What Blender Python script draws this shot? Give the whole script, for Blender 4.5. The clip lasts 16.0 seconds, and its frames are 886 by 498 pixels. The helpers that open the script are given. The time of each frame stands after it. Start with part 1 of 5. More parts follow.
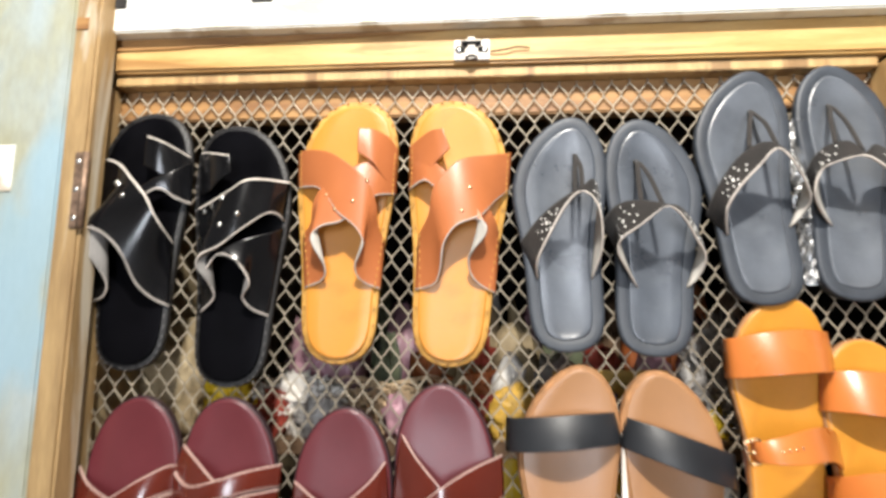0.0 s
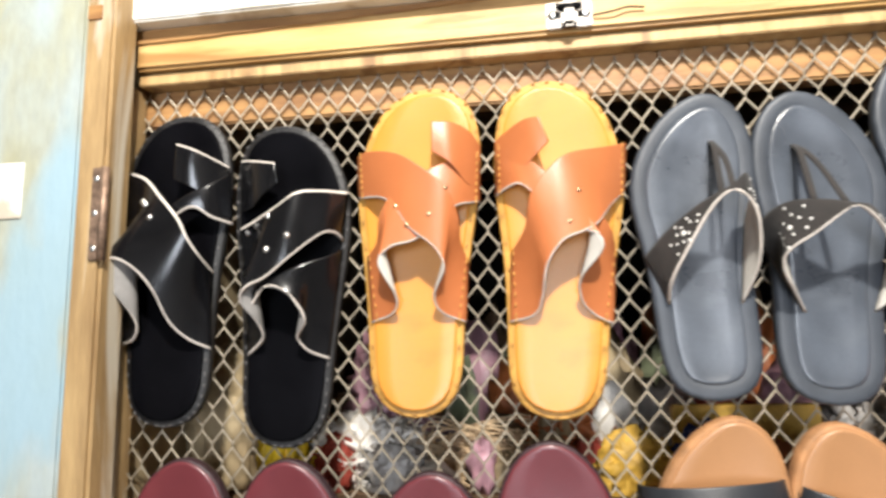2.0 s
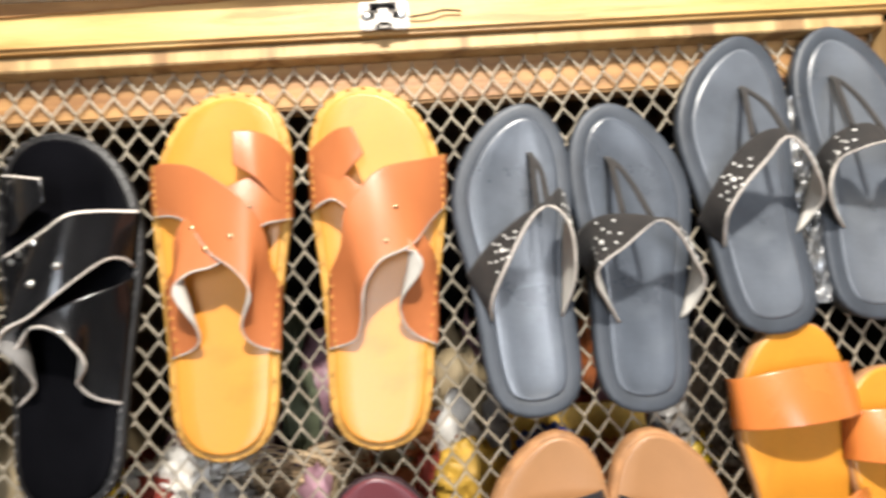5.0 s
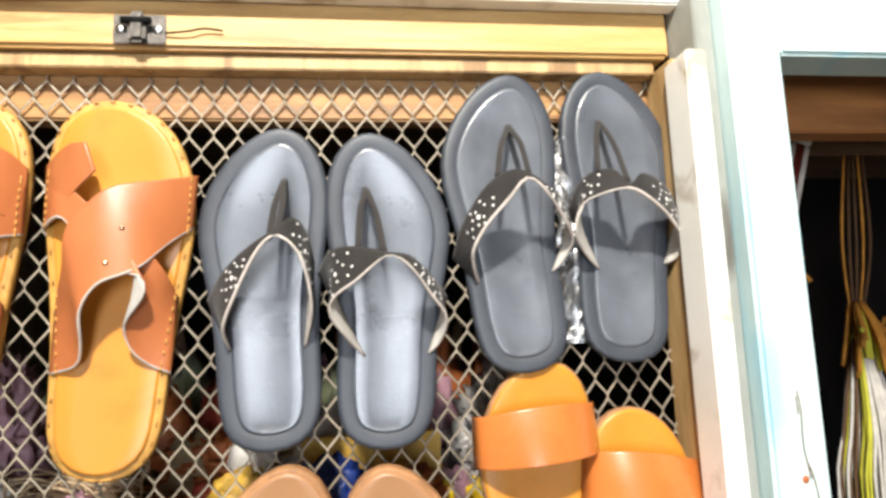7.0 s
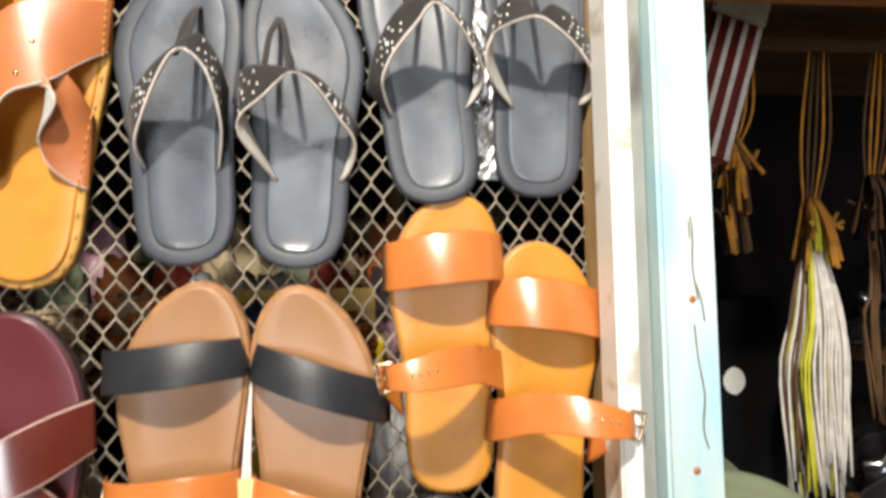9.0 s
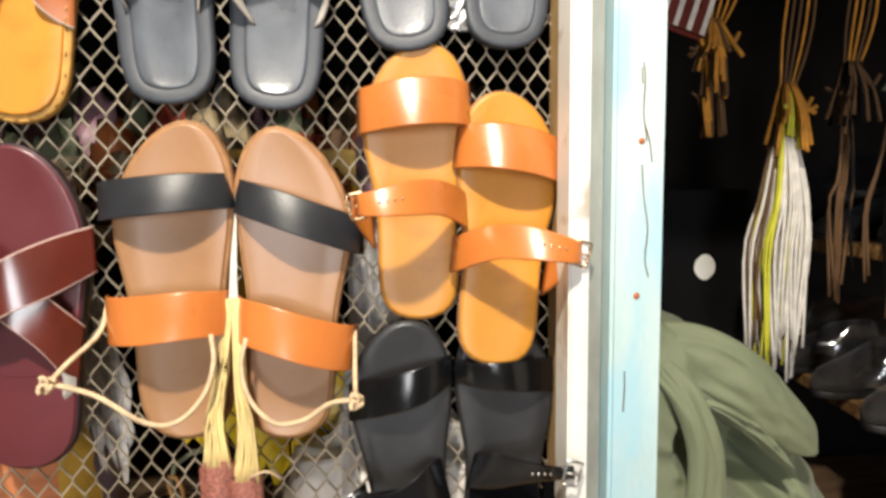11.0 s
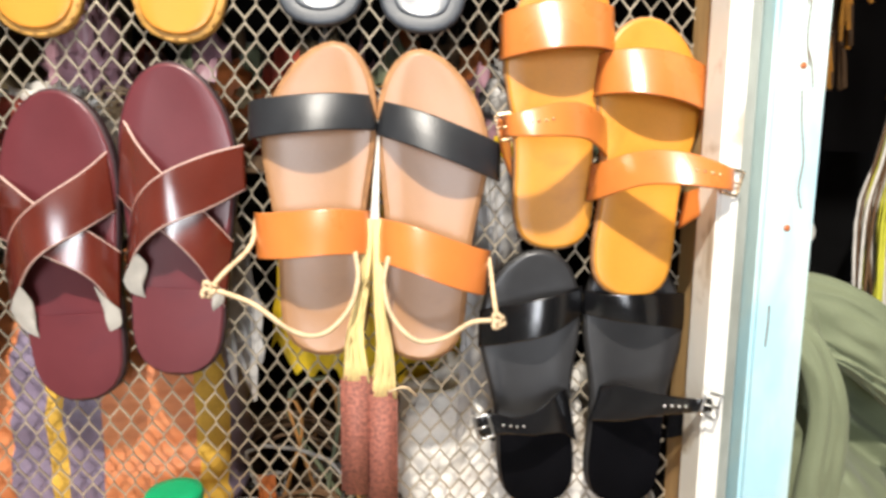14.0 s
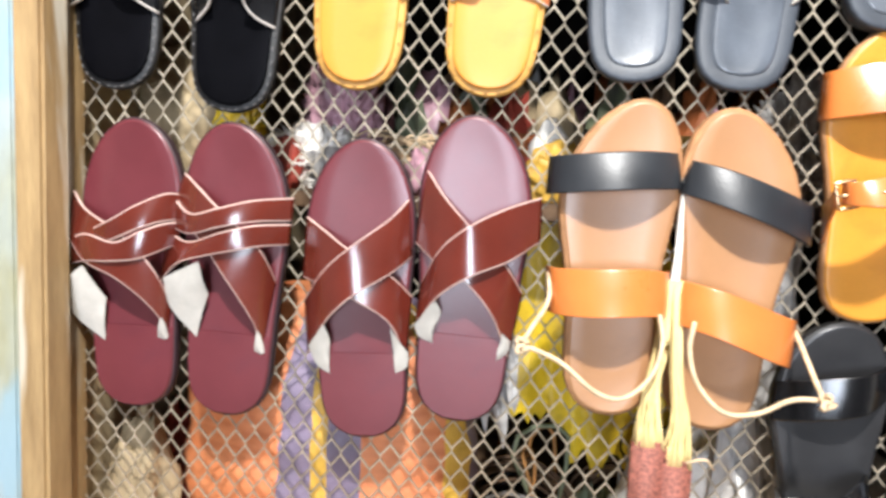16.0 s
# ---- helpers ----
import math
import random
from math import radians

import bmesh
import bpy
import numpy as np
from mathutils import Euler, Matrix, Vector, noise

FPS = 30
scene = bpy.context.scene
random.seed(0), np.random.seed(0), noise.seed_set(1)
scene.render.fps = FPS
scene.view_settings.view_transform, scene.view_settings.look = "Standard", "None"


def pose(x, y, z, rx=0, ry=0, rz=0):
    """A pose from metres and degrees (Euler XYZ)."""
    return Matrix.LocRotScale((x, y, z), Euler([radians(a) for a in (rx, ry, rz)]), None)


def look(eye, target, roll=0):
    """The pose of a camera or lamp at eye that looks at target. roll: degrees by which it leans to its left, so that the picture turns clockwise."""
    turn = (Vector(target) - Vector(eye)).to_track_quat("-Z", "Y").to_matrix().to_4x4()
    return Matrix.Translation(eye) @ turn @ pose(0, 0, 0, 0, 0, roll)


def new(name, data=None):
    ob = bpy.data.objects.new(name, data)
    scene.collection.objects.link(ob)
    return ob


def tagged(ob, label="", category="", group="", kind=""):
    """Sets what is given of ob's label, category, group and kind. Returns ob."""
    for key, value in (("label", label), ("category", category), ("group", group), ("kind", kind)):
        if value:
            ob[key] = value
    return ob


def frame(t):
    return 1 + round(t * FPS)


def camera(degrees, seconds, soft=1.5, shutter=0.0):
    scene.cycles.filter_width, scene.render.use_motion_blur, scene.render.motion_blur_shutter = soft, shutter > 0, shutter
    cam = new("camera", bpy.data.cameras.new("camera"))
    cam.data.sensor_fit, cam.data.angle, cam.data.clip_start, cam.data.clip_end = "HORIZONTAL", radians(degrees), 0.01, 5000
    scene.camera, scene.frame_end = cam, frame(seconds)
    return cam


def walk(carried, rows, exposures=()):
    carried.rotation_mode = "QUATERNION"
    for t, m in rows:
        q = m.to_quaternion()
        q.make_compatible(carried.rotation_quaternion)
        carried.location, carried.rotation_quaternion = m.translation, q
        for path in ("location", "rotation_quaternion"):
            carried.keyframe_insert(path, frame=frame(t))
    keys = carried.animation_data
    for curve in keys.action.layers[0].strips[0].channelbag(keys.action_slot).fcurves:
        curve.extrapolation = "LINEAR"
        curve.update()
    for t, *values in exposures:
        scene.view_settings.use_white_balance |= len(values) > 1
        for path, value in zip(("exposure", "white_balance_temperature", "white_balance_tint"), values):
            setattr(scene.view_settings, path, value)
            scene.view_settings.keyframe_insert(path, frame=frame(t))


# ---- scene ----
cam = camera(72.8, 16.0, soft=3.0, shutter=0.5)
PATH = [
    (0, (0.078, 0.04, 1.539), (-0.061, 2.01, 1.855), 0.2),
    (0.5, (0.07, 0.119, 1.575), (-0.076, 2.082, 1.933), -1.1),
    (1, (0.061, 0.146, 1.579), (-0.103, 2.11, 1.917), -1.5),
    (1.5, (0.061, 0.151, 1.582), (-0.083, 2.121, 1.895), -1.5),
    (2, (0.022, 0.159, 1.586), (-0.258, 2.118, 1.872), -1.3),
    (2.5, (-0.045, 0.167, 1.597), (-0.24, 2.137, 1.881), -1.2),
    (3, (-0.092, 0.159, 1.604), (-0.217, 2.135, 1.891), -1.7),
    (3.5, (-0.086, 0.156, 1.61), (-0.21, 2.132, 1.892), -1.8),
    (4, (-0.053, 0.168, 1.608), (-0.135, 2.149, 1.872), -2.8),
    (4.5, (0.014, 0.187, 1.601), (-0.02, 2.168, 1.875), -4.1),
    (5, (0.068, 0.193, 1.617), (0.195, 2.178, 1.827), -4.7),
    (5.2, (0.093, 0.198, 1.609), (0.267, 2.176, 1.853), -5.1),
    (7.3, (0.243, 0.181, 1.621), (0.517, 2.147, 1.867), -2.4),
    (7.5, (0.25, 0.179, 1.62), (0.522, 2.145, 1.865), -2.5),
    (8, (0.27, 0.18, 1.612), (0.561, 2.143, 1.859), -2.7),
    (8.5, (0.288, 0.182, 1.575), (0.556, 2.155, 1.758), -1.7),
    (9, (0.304, 0.17, 1.52), (0.549, 2.153, 1.606), -1.4),
    (9.2, (0.305, 0.161, 1.505), (0.529, 2.148, 1.557), -0.9),
    (11.3, (0.325, 0.123, 1.439), (0.582, 2.094, 1.218), -0.5),
    (11.5, (0.326, 0.12, 1.424), (0.617, 2.083, 1.173), -0.2),
    (12, (0.335, 0.117, 1.387), (0.631, 2.065, 1.043), -0.4),
    (12.5, (0.328, 0.119, 1.374), (0.588, 2.068, 1.005), -0.5),
    (13, (0.299, 0.124, 1.385), (0.487, 2.086, 1.049), -0.4),
    (13.5, (0.269, 0.127, 1.404), (0.408, 2.103, 1.128), 0.2),
    (14, (0.245, 0.127, 1.41), (0.332, 2.109, 1.157), 0.8),
    (14.5, (0.209, 0.123, 1.414), (0.205, 2.112, 1.201), 1.4),
    (15, (0.141, 0.126, 1.414), (0.101, 2.117, 1.23), 2.7),
    (15.5, (0.098, 0.128, 1.42), (-0.018, 2.118, 1.257), 3.2),
    (16, (0.064, 0.132, 1.436), (-0.138, 2.112, 1.233), 3.1),
]
EXPOSURES = [(0, 0.06, 6260, 10), (1, -0.04, 6220, 10), (1.5, 0.04, 6220, 10), (2, 0.25, 6250, 10), (3, 0.38, 6280, 10), (5, 0.25, 6300, 10), (8, 0.16, 6380, 10), (9.2, 0.05, 6600, 10), (11.5, 0.14, 6720, 10), (12, 0.38, 6600, 10), (12.5, 0.46, 6550, 10), (13.5, 0.42, 6550, 10), (14.5, 0.52, 6300, 10), (16, 0.72, 5880, 10)]
walk(cam, [(t, look(eye, target, roll)) for t, eye, target, roll in PATH], EXPOSURES)

# ---- light ----
world = bpy.data.worlds.new("world")
world.use_nodes = True
scene.world = world
world.node_tree.nodes["Background"].inputs[0].default_value = (0.75, 0.85, 1.0, 1)
world.node_tree.nodes["Background"].inputs[1].default_value = 0.015


def lamp(name, kind, place, energy, colour, size, target=None):
    data = bpy.data.lights.new(name, kind)
    data.energy, data.color = energy, colour
    if kind == "AREA":
        data.shape, data.size, data.size_y = "RECTANGLE", size[0], size[1]
    else:
        data.shadow_soft_size = size
    ob = new(name, data)
    ob.matrix_world = look(place, target) if target else Matrix.Translation(place)
    return ob


lamp("bulb_light", "POINT", (0.13, -0.30, 2.48), 135, (1.0, 0.93, 0.82), 0.035)
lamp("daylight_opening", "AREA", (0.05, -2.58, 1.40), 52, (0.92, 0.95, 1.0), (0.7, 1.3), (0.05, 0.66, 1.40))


# ---- materials ----
def material(name, colour, rough=0.5, metal=0.0, vary=0.15, scale=30.0, fine=250.0, bump=0.1, second=None, stretch=(1, 1, 1), coat=0.0, spec=0.5, sheen=0.0, jitter=0.0, stain=None):
    """A surface with broad and fine variation, in object coordinates."""
    m = bpy.data.materials.new(name)
    m.use_nodes = True
    n, l = m.node_tree.nodes, m.node_tree.links
    b = n["Principled BSDF"]
    b.inputs["Metallic"].default_value = metal
    b.inputs["Specular IOR Level"].default_value = spec
    b.inputs["Coat Weight"].default_value = coat
    b.inputs["Coat Roughness"].default_value = 0.2
    b.inputs["Sheen Weight"].default_value = sheen
    co = n.new("ShaderNodeTexCoord")
    mp = n.new("ShaderNodeMapping")
    mp.inputs["Scale"].default_value = stretch
    l.new(co.outputs["Object"], mp.inputs["Vector"])
    big = n.new("ShaderNodeTexNoise")
    big.inputs["Scale"].default_value, big.inputs["Detail"].default_value = scale, 5
    l.new(mp.outputs[0], big.inputs["Vector"])
    small = n.new("ShaderNodeTexNoise")
    small.inputs["Scale"].default_value, small.inputs["Detail"].default_value = fine, 4
    l.new(mp.outputs[0], small.inputs["Vector"])
    ramp = n.new("ShaderNodeValToRGB")
    ramp.color_ramp.elements[0].position, ramp.color_ramp.elements[1].position = 0.32, 0.68
    dark = second if second else tuple(c * (1 - vary) for c in colour)
    light = colour if second else tuple(min(1, c * (1 + vary)) for c in colour)
    ramp.color_ramp.elements[0].color = (*dark, 1)
    ramp.color_ramp.elements[1].color = (*light, 1)
    l.new(big.outputs["Fac"], ramp.inputs["Fac"])
    mix = n.new("ShaderNodeMixRGB")
    mix.blend_type = "MULTIPLY"
    mix.inputs[0].default_value = min(1.0, vary * 1.2)
    l.new(ramp.outputs[0], mix.inputs[1])
    l.new(small.outputs["Fac"], mix.inputs[2])
    out = mix.outputs[0]
    if stain:  # colour, strength, size, share of the surface
        blot = n.new("ShaderNodeTexNoise")
        blot.inputs["Scale"].default_value, blot.inputs["Detail"].default_value, blot.inputs["Distortion"].default_value = stain[2], 6, 0.6
        l.new(mp.outputs[0], blot.inputs["Vector"])
        cut = n.new("ShaderNodeMapRange")
        cut.inputs["From Min"].default_value, cut.inputs["From Max"].default_value = 0.70 - stain[3] * 0.4, 0.80 - stain[3] * 0.4
        cut.inputs["To Max"].default_value = stain[1]
        l.new(blot.outputs["Fac"], cut.inputs["Value"])
        over = n.new("ShaderNodeMixRGB")
        over.inputs[2].default_value = (*stain[0], 1)
        l.new(cut.outputs[0], over.inputs[0])
        l.new(out, over.inputs[1])
        out = over.outputs[0]
    if jitter:
        info = n.new("ShaderNodeObjectInfo")
        hsv = n.new("ShaderNodeHueSaturation")
        rng = n.new("ShaderNodeMapRange")
        rng.inputs["To Min"].default_value, rng.inputs["To Max"].default_value = 1 - jitter, 1 + jitter
        l.new(info.outputs["Random"], rng.inputs["Value"])
        l.new(rng.outputs[0], hsv.inputs["Value"])
        l.new(out, hsv.inputs["Color"])
        out = hsv.outputs[0]
    l.new(out, b.inputs["Base Color"])
    rr = n.new("ShaderNodeMapRange")
    rr.inputs["To Min"].default_value, rr.inputs["To Max"].default_value = max(0.03, rough - 0.09), min(1, rough + 0.09)
    l.new(big.outputs["Fac"], rr.inputs["Value"])
    l.new(rr.outputs[0], b.inputs["Roughness"])
    bp = n.new("ShaderNodeBump")
    bp.inputs["Strength"].default_value, bp.inputs["Distance"].default_value = bump, 0.002
    l.new(small.outputs["Fac"], bp.inputs["Height"])
    l.new(bp.outputs[0], b.inputs["Normal"])
    return m


def clear_plastic(name, tint=(0.95, 0.97, 1.0), share=0.09, rough=0.12):
    m = bpy.data.materials.new(name)
    m.use_nodes = True
    n, l = m.node_tree.nodes, m.node_tree.links
    gl, tr, mx = n.new("ShaderNodeBsdfGlossy"), n.new("ShaderNodeBsdfTransparent"), n.new("ShaderNodeMixShader")
    gl.inputs["Roughness"].default_value = rough
    tr.inputs["Color"].default_value = (*tint, 1)
    mx.inputs[0].default_value = share
    l.new(tr.outputs[0], mx.inputs[1])
    l.new(gl.outputs[0], mx.inputs[2])
    l.new(mx.outputs[0], n["Material Output"].inputs["Surface"])
    return m


M = dict(
    black_leather=material("black_leather", (0.005, 0.005, 0.006), 0.20, vary=0.3, scale=14, fine=900, bump=0.06, spec=0.6),
    black_insole=material("black_insole", (0.003, 0.003, 0.004), 0.42, spec=0.03, vary=0.4, scale=18, fine=700, bump=0.08),
    black_edge=material("black_edge", (0.018, 0.017, 0.017), 0.5, vary=0.5, scale=60, fine=500, bump=0.3),
    pale_edge=material("pale_edge", (0.62, 0.56, 0.50), 0.75, vary=0.15, scale=80, fine=600, bump=0.2),
    pale_lining=material("pale_lining", (0.50, 0.475, 0.43), 0.85, vary=0.12, scale=40, fine=500, bump=0.25),
    grey_lining=material("grey_lining", (0.24, 0.23, 0.22), 0.8, vary=0.2, scale=40, fine=500, bump=0.25),
    tan_leather=material("tan_leather", (0.42, 0.135, 0.045), 0.36, vary=0.12, scale=10, fine=700, bump=0.08),
    honey_insole=material("honey_insole", (0.58, 0.245, 0.034), 0.34, vary=0.10, scale=9, fine=600, bump=0.08, stain=((0.4, 0.15, 0.02), 0.45, 14.0, 0.40)),
    honey_welt=material("honey_welt", (0.60, 0.32, 0.07), 0.6, vary=0.25, scale=70, fine=500, bump=0.2),
    stitch_tan=material("stitch_tan", (0.36, 0.17, 0.045), 0.7, vary=0.2),
    stitch_grey=material("stitch_grey", (0.15, 0.145, 0.145), 0.7, vary=0.2),
    slate=material("slate", (0.074, 0.086, 0.107), 0.29, spec=0.8, coat=0.35, vary=0.3, scale=22, fine=600, bump=0.10, stain=((0.105, 0.118, 0.138), 0.45, 14.0, 0.40)),
    slate_rim=material("slate_rim", (0.046, 0.054, 0.068), 0.48, spec=0.5, vary=0.25, scale=25, fine=600, bump=0.12),
    black_suede=material("black_suede", (0.020, 0.016, 0.014), 0.85, vary=0.4, scale=60, fine=900, bump=0.3, sheen=0.1),
    white_dot=material("white_dot", (0.8, 0.78, 0.74), 0.45, vary=0.1),
    cork=material("cork", (0.37, 0.19, 0.085), 0.38, coat=0.1, vary=0.10, scale=12, fine=600, bump=0.10, stain=((0.27, 0.13, 0.055), 0.5, 11.0, 0.38)),
    cork_side=material("cork_side", (0.38, 0.19, 0.08), 0.7, vary=0.25, scale=80, fine=400, bump=0.25),
    orange_leather=material("orange_leather", (0.54, 0.165, 0.035), 0.28, vary=0.12, scale=16, fine=600, bump=0.06, coat=0.5),
    charcoal_insole=material("charcoal_insole", (0.024, 0.024, 0.026), 0.36, spec=0.6, coat=0.15, vary=0.2, scale=20, fine=600, bump=0.1, stain=((0.036, 0.036, 0.037), 0.5, 12.0, 0.42)),
    charcoal_leather=material("charcoal_leather", (0.02, 0.022, 0.026), 0.38, vary=0.2, scale=20, fine=600, bump=0.1),
    raw_cord=material("raw_cord", (0.70, 0.52, 0.32), 0.8, vary=0.2, scale=120, fine=700, bump=0.3),
    mustard_insole=material("mustard_insole", (0.60, 0.255, 0.025), 0.38, vary=0.14, scale=11, fine=500, bump=0.10, stain=((0.36, 0.13, 0.012), 0.45, 14.0, 0.40)),
    brass=material("brass", (0.75, 0.55, 0.34), 0.28, metal=1.0, vary=0.15, scale=90),
    steel=material("steel", (0.62, 0.62, 0.60), 0.3, metal=1.0, vary=0.2, scale=90),
    wire=material("wire", (0.58, 0.50, 0.38), 0.45, metal=0.35, vary=0.35, scale=25, fine=500, bump=0.1, jitter=0.12),
    burgundy_insole=material("burgundy_insole", (0.120, 0.022, 0.028), 0.36, coat=0.2, vary=0.14, scale=14, fine=600, bump=0.08, stain=((0.09, 0.018, 0.026), 0.45, 14.0, 0.40)),
    burgundy_strap=material("burgundy_strap", (0.115, 0.018, 0.010), 0.22, vary=0.2, scale=12, fine=700, bump=0.05, spec=0.6, coat=0.6),
    burgundy_edge=material("burgundy_edge", (0.03, 0.012, 0.016), 0.55, vary=0.3, scale=60, fine=500, bump=0.2),
    pink_edge=material("pink_edge", (0.52, 0.36, 0.31), 0.75, vary=0.15),
    wood=material("wood", (0.70, 0.46, 0.18), 0.5, vary=0.25, scale=7, fine=70, bump=0.3, second=(0.52, 0.29, 0.085), stretch=(1.2, 14, 14), stain=((0.24, 0.11, 0.03), 0.65, 3.5, 0.43)),
    wood_up=material("wood_up", (0.46, 0.31, 0.14), 0.6, vary=0.35, scale=8, fine=60, bump=0.35, second=(0.28, 0.175, 0.075), stretch=(8, 8, 1), stain=((0.55, 0.52, 0.44), 0.7, 3.5, 0.4)),
    wood_pale=material("wood_pale", (0.62, 0.42, 0.19), 0.6, vary=0.3, scale=8, fine=60, bump=0.3, second=(0.46, 0.28, 0.11), stretch=(8, 8, 1), stain=((0.16, 0.08, 0.03), 0.7, 4.0, 0.36)),
    wood_dark=material("wood_dark", (0.52, 0.29, 0.10), 0.6, vary=0.3, scale=8, fine=60, bump=0.3, second=(0.26, 0.12, 0.04), stretch=(1, 8, 8), stain=((0.10, 0.04, 0.015), 0.7, 2.5, 0.4)),
    wood_brown=material("wood_brown", (0.42, 0.17, 0.045), 0.55, vary=0.3, scale=8, fine=60, bump=0.3, second=(0.24, 0.085, 0.02), stretch=(1, 8, 8), stain=((0.10, 0.04, 0.015), 0.7, 2.5, 0.4)),
    wood_raw=material("wood_raw", (0.22, 0.13, 0.065), 0.8, vary=0.35, scale=6, fine=80, bump=0.3, second=(0.11, 0.06, 0.03), stretch=(1, 6, 6)),
    white_paint=material("white_paint", (0.80, 0.79, 0.75), 0.5, vary=0.06, scale=7, fine=120, bump=0.15, second=(0.70, 0.69, 0.63), stain=((0.34, 0.27, 0.18), 0.75, 16.0, 0.36)),
    mint_paint=material("mint_paint", (0.58, 0.72, 0.71), 0.42, vary=0.12, scale=6, fine=120, bump=0.2, second=(0.42, 0.58, 0.60), stretch=(2, 2, 0.7), stain=((0.30, 0.55, 0.66), 0.6, 7.0, 0.46)),
    panel_paint=material("panel_paint", (0.37, 0.43, 0.44), 0.45, vary=0.25, scale=12, fine=100, bump=0.25, second=(0.36, 0.35, 0.23), stretch=(1.6, 1, 0.6), stain=((0.24, 0.37, 0.45), 0.7, 6.0, 0.50)),
    grey_gap=material("grey_gap", (0.34, 0.36, 0.33), 0.8, vary=0.3, scale=14, fine=120, bump=0.3, second=(0.20, 0.20, 0.17), stretch=(1, 1, 0.4), stain=((0.06, 0.05, 0.04), 0.8, 9.0, 0.4)),
    beige_board=material("beige_board", (0.46, 0.36, 0.21), 0.7, vary=0.25, scale=7, fine=90, bump=0.3, second=(0.30, 0.22, 0.12), stretch=(4, 4, 1)),
    # near-black base: the dimness inside the compartment is put into the boards' colour
    shaded_board=material("shaded_board", (0.010, 0.008, 0.007), 0.9, spec=0.15, vary=0.3, scale=6),
    plaster=material("plaster", (0.26, 0.25, 0.24), 0.85, vary=0.1, scale=3),
    concrete=material("concrete", (0.28, 0.27, 0.25), 0.85, vary=0.2, scale=4),
    milk_plastic=material("milk_plastic", (0.80, 0.82, 0.80), 0.35, vary=0.03, scale=8),
    green_cap=material("green_cap", (0.0, 0.28, 0.11), 0.35, vary=0.08, scale=20),
    sack_orange=material("sack_orange", (0.80, 0.30, 0.12), 0.4, vary=0.25, scale=16, fine=300, bump=0.5, second=(0.60, 0.18, 0.06), stretch=(1, 1, 5)),
    sack_purple=material("sack_purple", (0.23, 0.18, 0.26), 0.55, vary=0.25, scale=20, fine=300, bump=0.5),
    sack_yellow=material("sack_yellow", (0.70, 0.42, 0.06), 0.5, vary=0.25, scale=20, fine=300, bump=0.5),
    sack_white=material("sack_white", (0.82, 0.78, 0.72), 0.5, vary=0.2, scale=12, fine=300, bump=0.5),
    yellow_plastic=material("yellow_plastic", (0.85, 0.56, 0.02), 0.4, vary=0.25, scale=14, fine=120, bump=0.4),
    pink_plastic=material("pink_plastic", (0.45, 0.25, 0.30), 0.4, vary=0.25, scale=14, fine=120, bump=0.4),
    red_cloth=material("red_cloth", (0.36, 0.05, 0.03), 0.7, vary=0.25, scale=14, fine=300, bump=0.4),
    rust_leather=material("rust_leather", (0.42, 0.12, 0.03), 0.6, vary=0.25, scale=20, fine=300, bump=0.3),
    grey_film=material("grey_film", (0.42, 0.40, 0.38), 0.35, vary=0.3, scale=20, fine=120, bump=0.5),
    blue_plastic=material("blue_plastic", (0.02, 0.05, 0.26), 0.4, vary=0.2, scale=20),
    black_rubber=material("black_rubber", (0.003, 0.003, 0.0035), 0.75, spec=0.15, vary=0.3, scale=30),
    brown_glitter=material("brown_glitter", (0.36, 0.12, 0.085), 0.5, vary=0.5, scale=320, fine=900, bump=0.6),
    raffia=material("raffia", (0.80, 0.62, 0.27), 0.7, vary=0.25, scale=60, fine=400, bump=0.3, stretch=(1, 1, 0.1)),
    olive_cloth=material("olive_cloth", (0.165, 0.190, 0.110), 0.75, vary=0.15, scale=8, fine=400, bump=0.2, sheen=0.1),
    lace_white=material("lace_white", (0.72, 0.68, 0.62), 0.8, vary=0.15, scale=60, fine=500, bump=0.3),
    lace_yellow=material("lace_yellow", (0.62, 0.60, 0.05), 0.8, vary=0.15),
    lace_orange=material("lace_orange", (0.62, 0.26, 0.03), 0.8, vary=0.25, scale=40),
    lace_brown=material("lace_brown", (0.13, 0.065, 0.025), 0.8, vary=0.2),
    red_packet=material("red_packet", (0.13, 0.018, 0.012), 0.3, vary=0.2, scale=20),
    purple_roll=material("purple_roll", (0.22, 0.045, 0.08), 0.7, vary=0.2, scale=20, fine=300),
    rust_steel=material("rust_steel", (0.30, 0.20, 0.14), 0.5, metal=0.6, vary=0.4, scale=120, fine=500, bump=0.3),
    dark_steel=material("dark_steel", (0.12, 0.11, 0.10), 0.4, metal=0.8, vary=0.3, scale=120),
    film=clear_plastic("film"),
    cloudy_film=clear_plastic("cloudy_film", (0.93, 0.93, 0.93), 0.16, 0.30),
    # copy of slate, lightened to imitate the stronger light on the upper pair
    slate_lit=material("slate_lit", (0.105, 0.118, 0.140), 0.30, spec=0.8, coat=0.35, vary=0.25, scale=22, fine=600, bump=0.10, stain=((0.15, 0.165, 0.185), 0.45, 14.0, 0.40)),
)


# ---- helpers of this scene ----
def spline(pts, n):
    """n + 1 points evenly spread by index on a smooth curve through pts."""
    P = [Vector(p) for p in pts]
    P = [P[0] * 2 - P[1]] + P + [P[-1] * 2 - P[-2]]
    out, seg = [], len(P) - 3
    for i in range(n + 1):
        f = i / n * seg
        k = min(int(f), seg - 1)
        f -= k
        a, b, c, d = P[k:k + 4]
        out.append(0.5 * ((2 * b) + (c - a) * f + (2 * a - 5 * b + 4 * c - d) * f * f + (3 * b - a - 3 * c + d) * f ** 3))
    return out


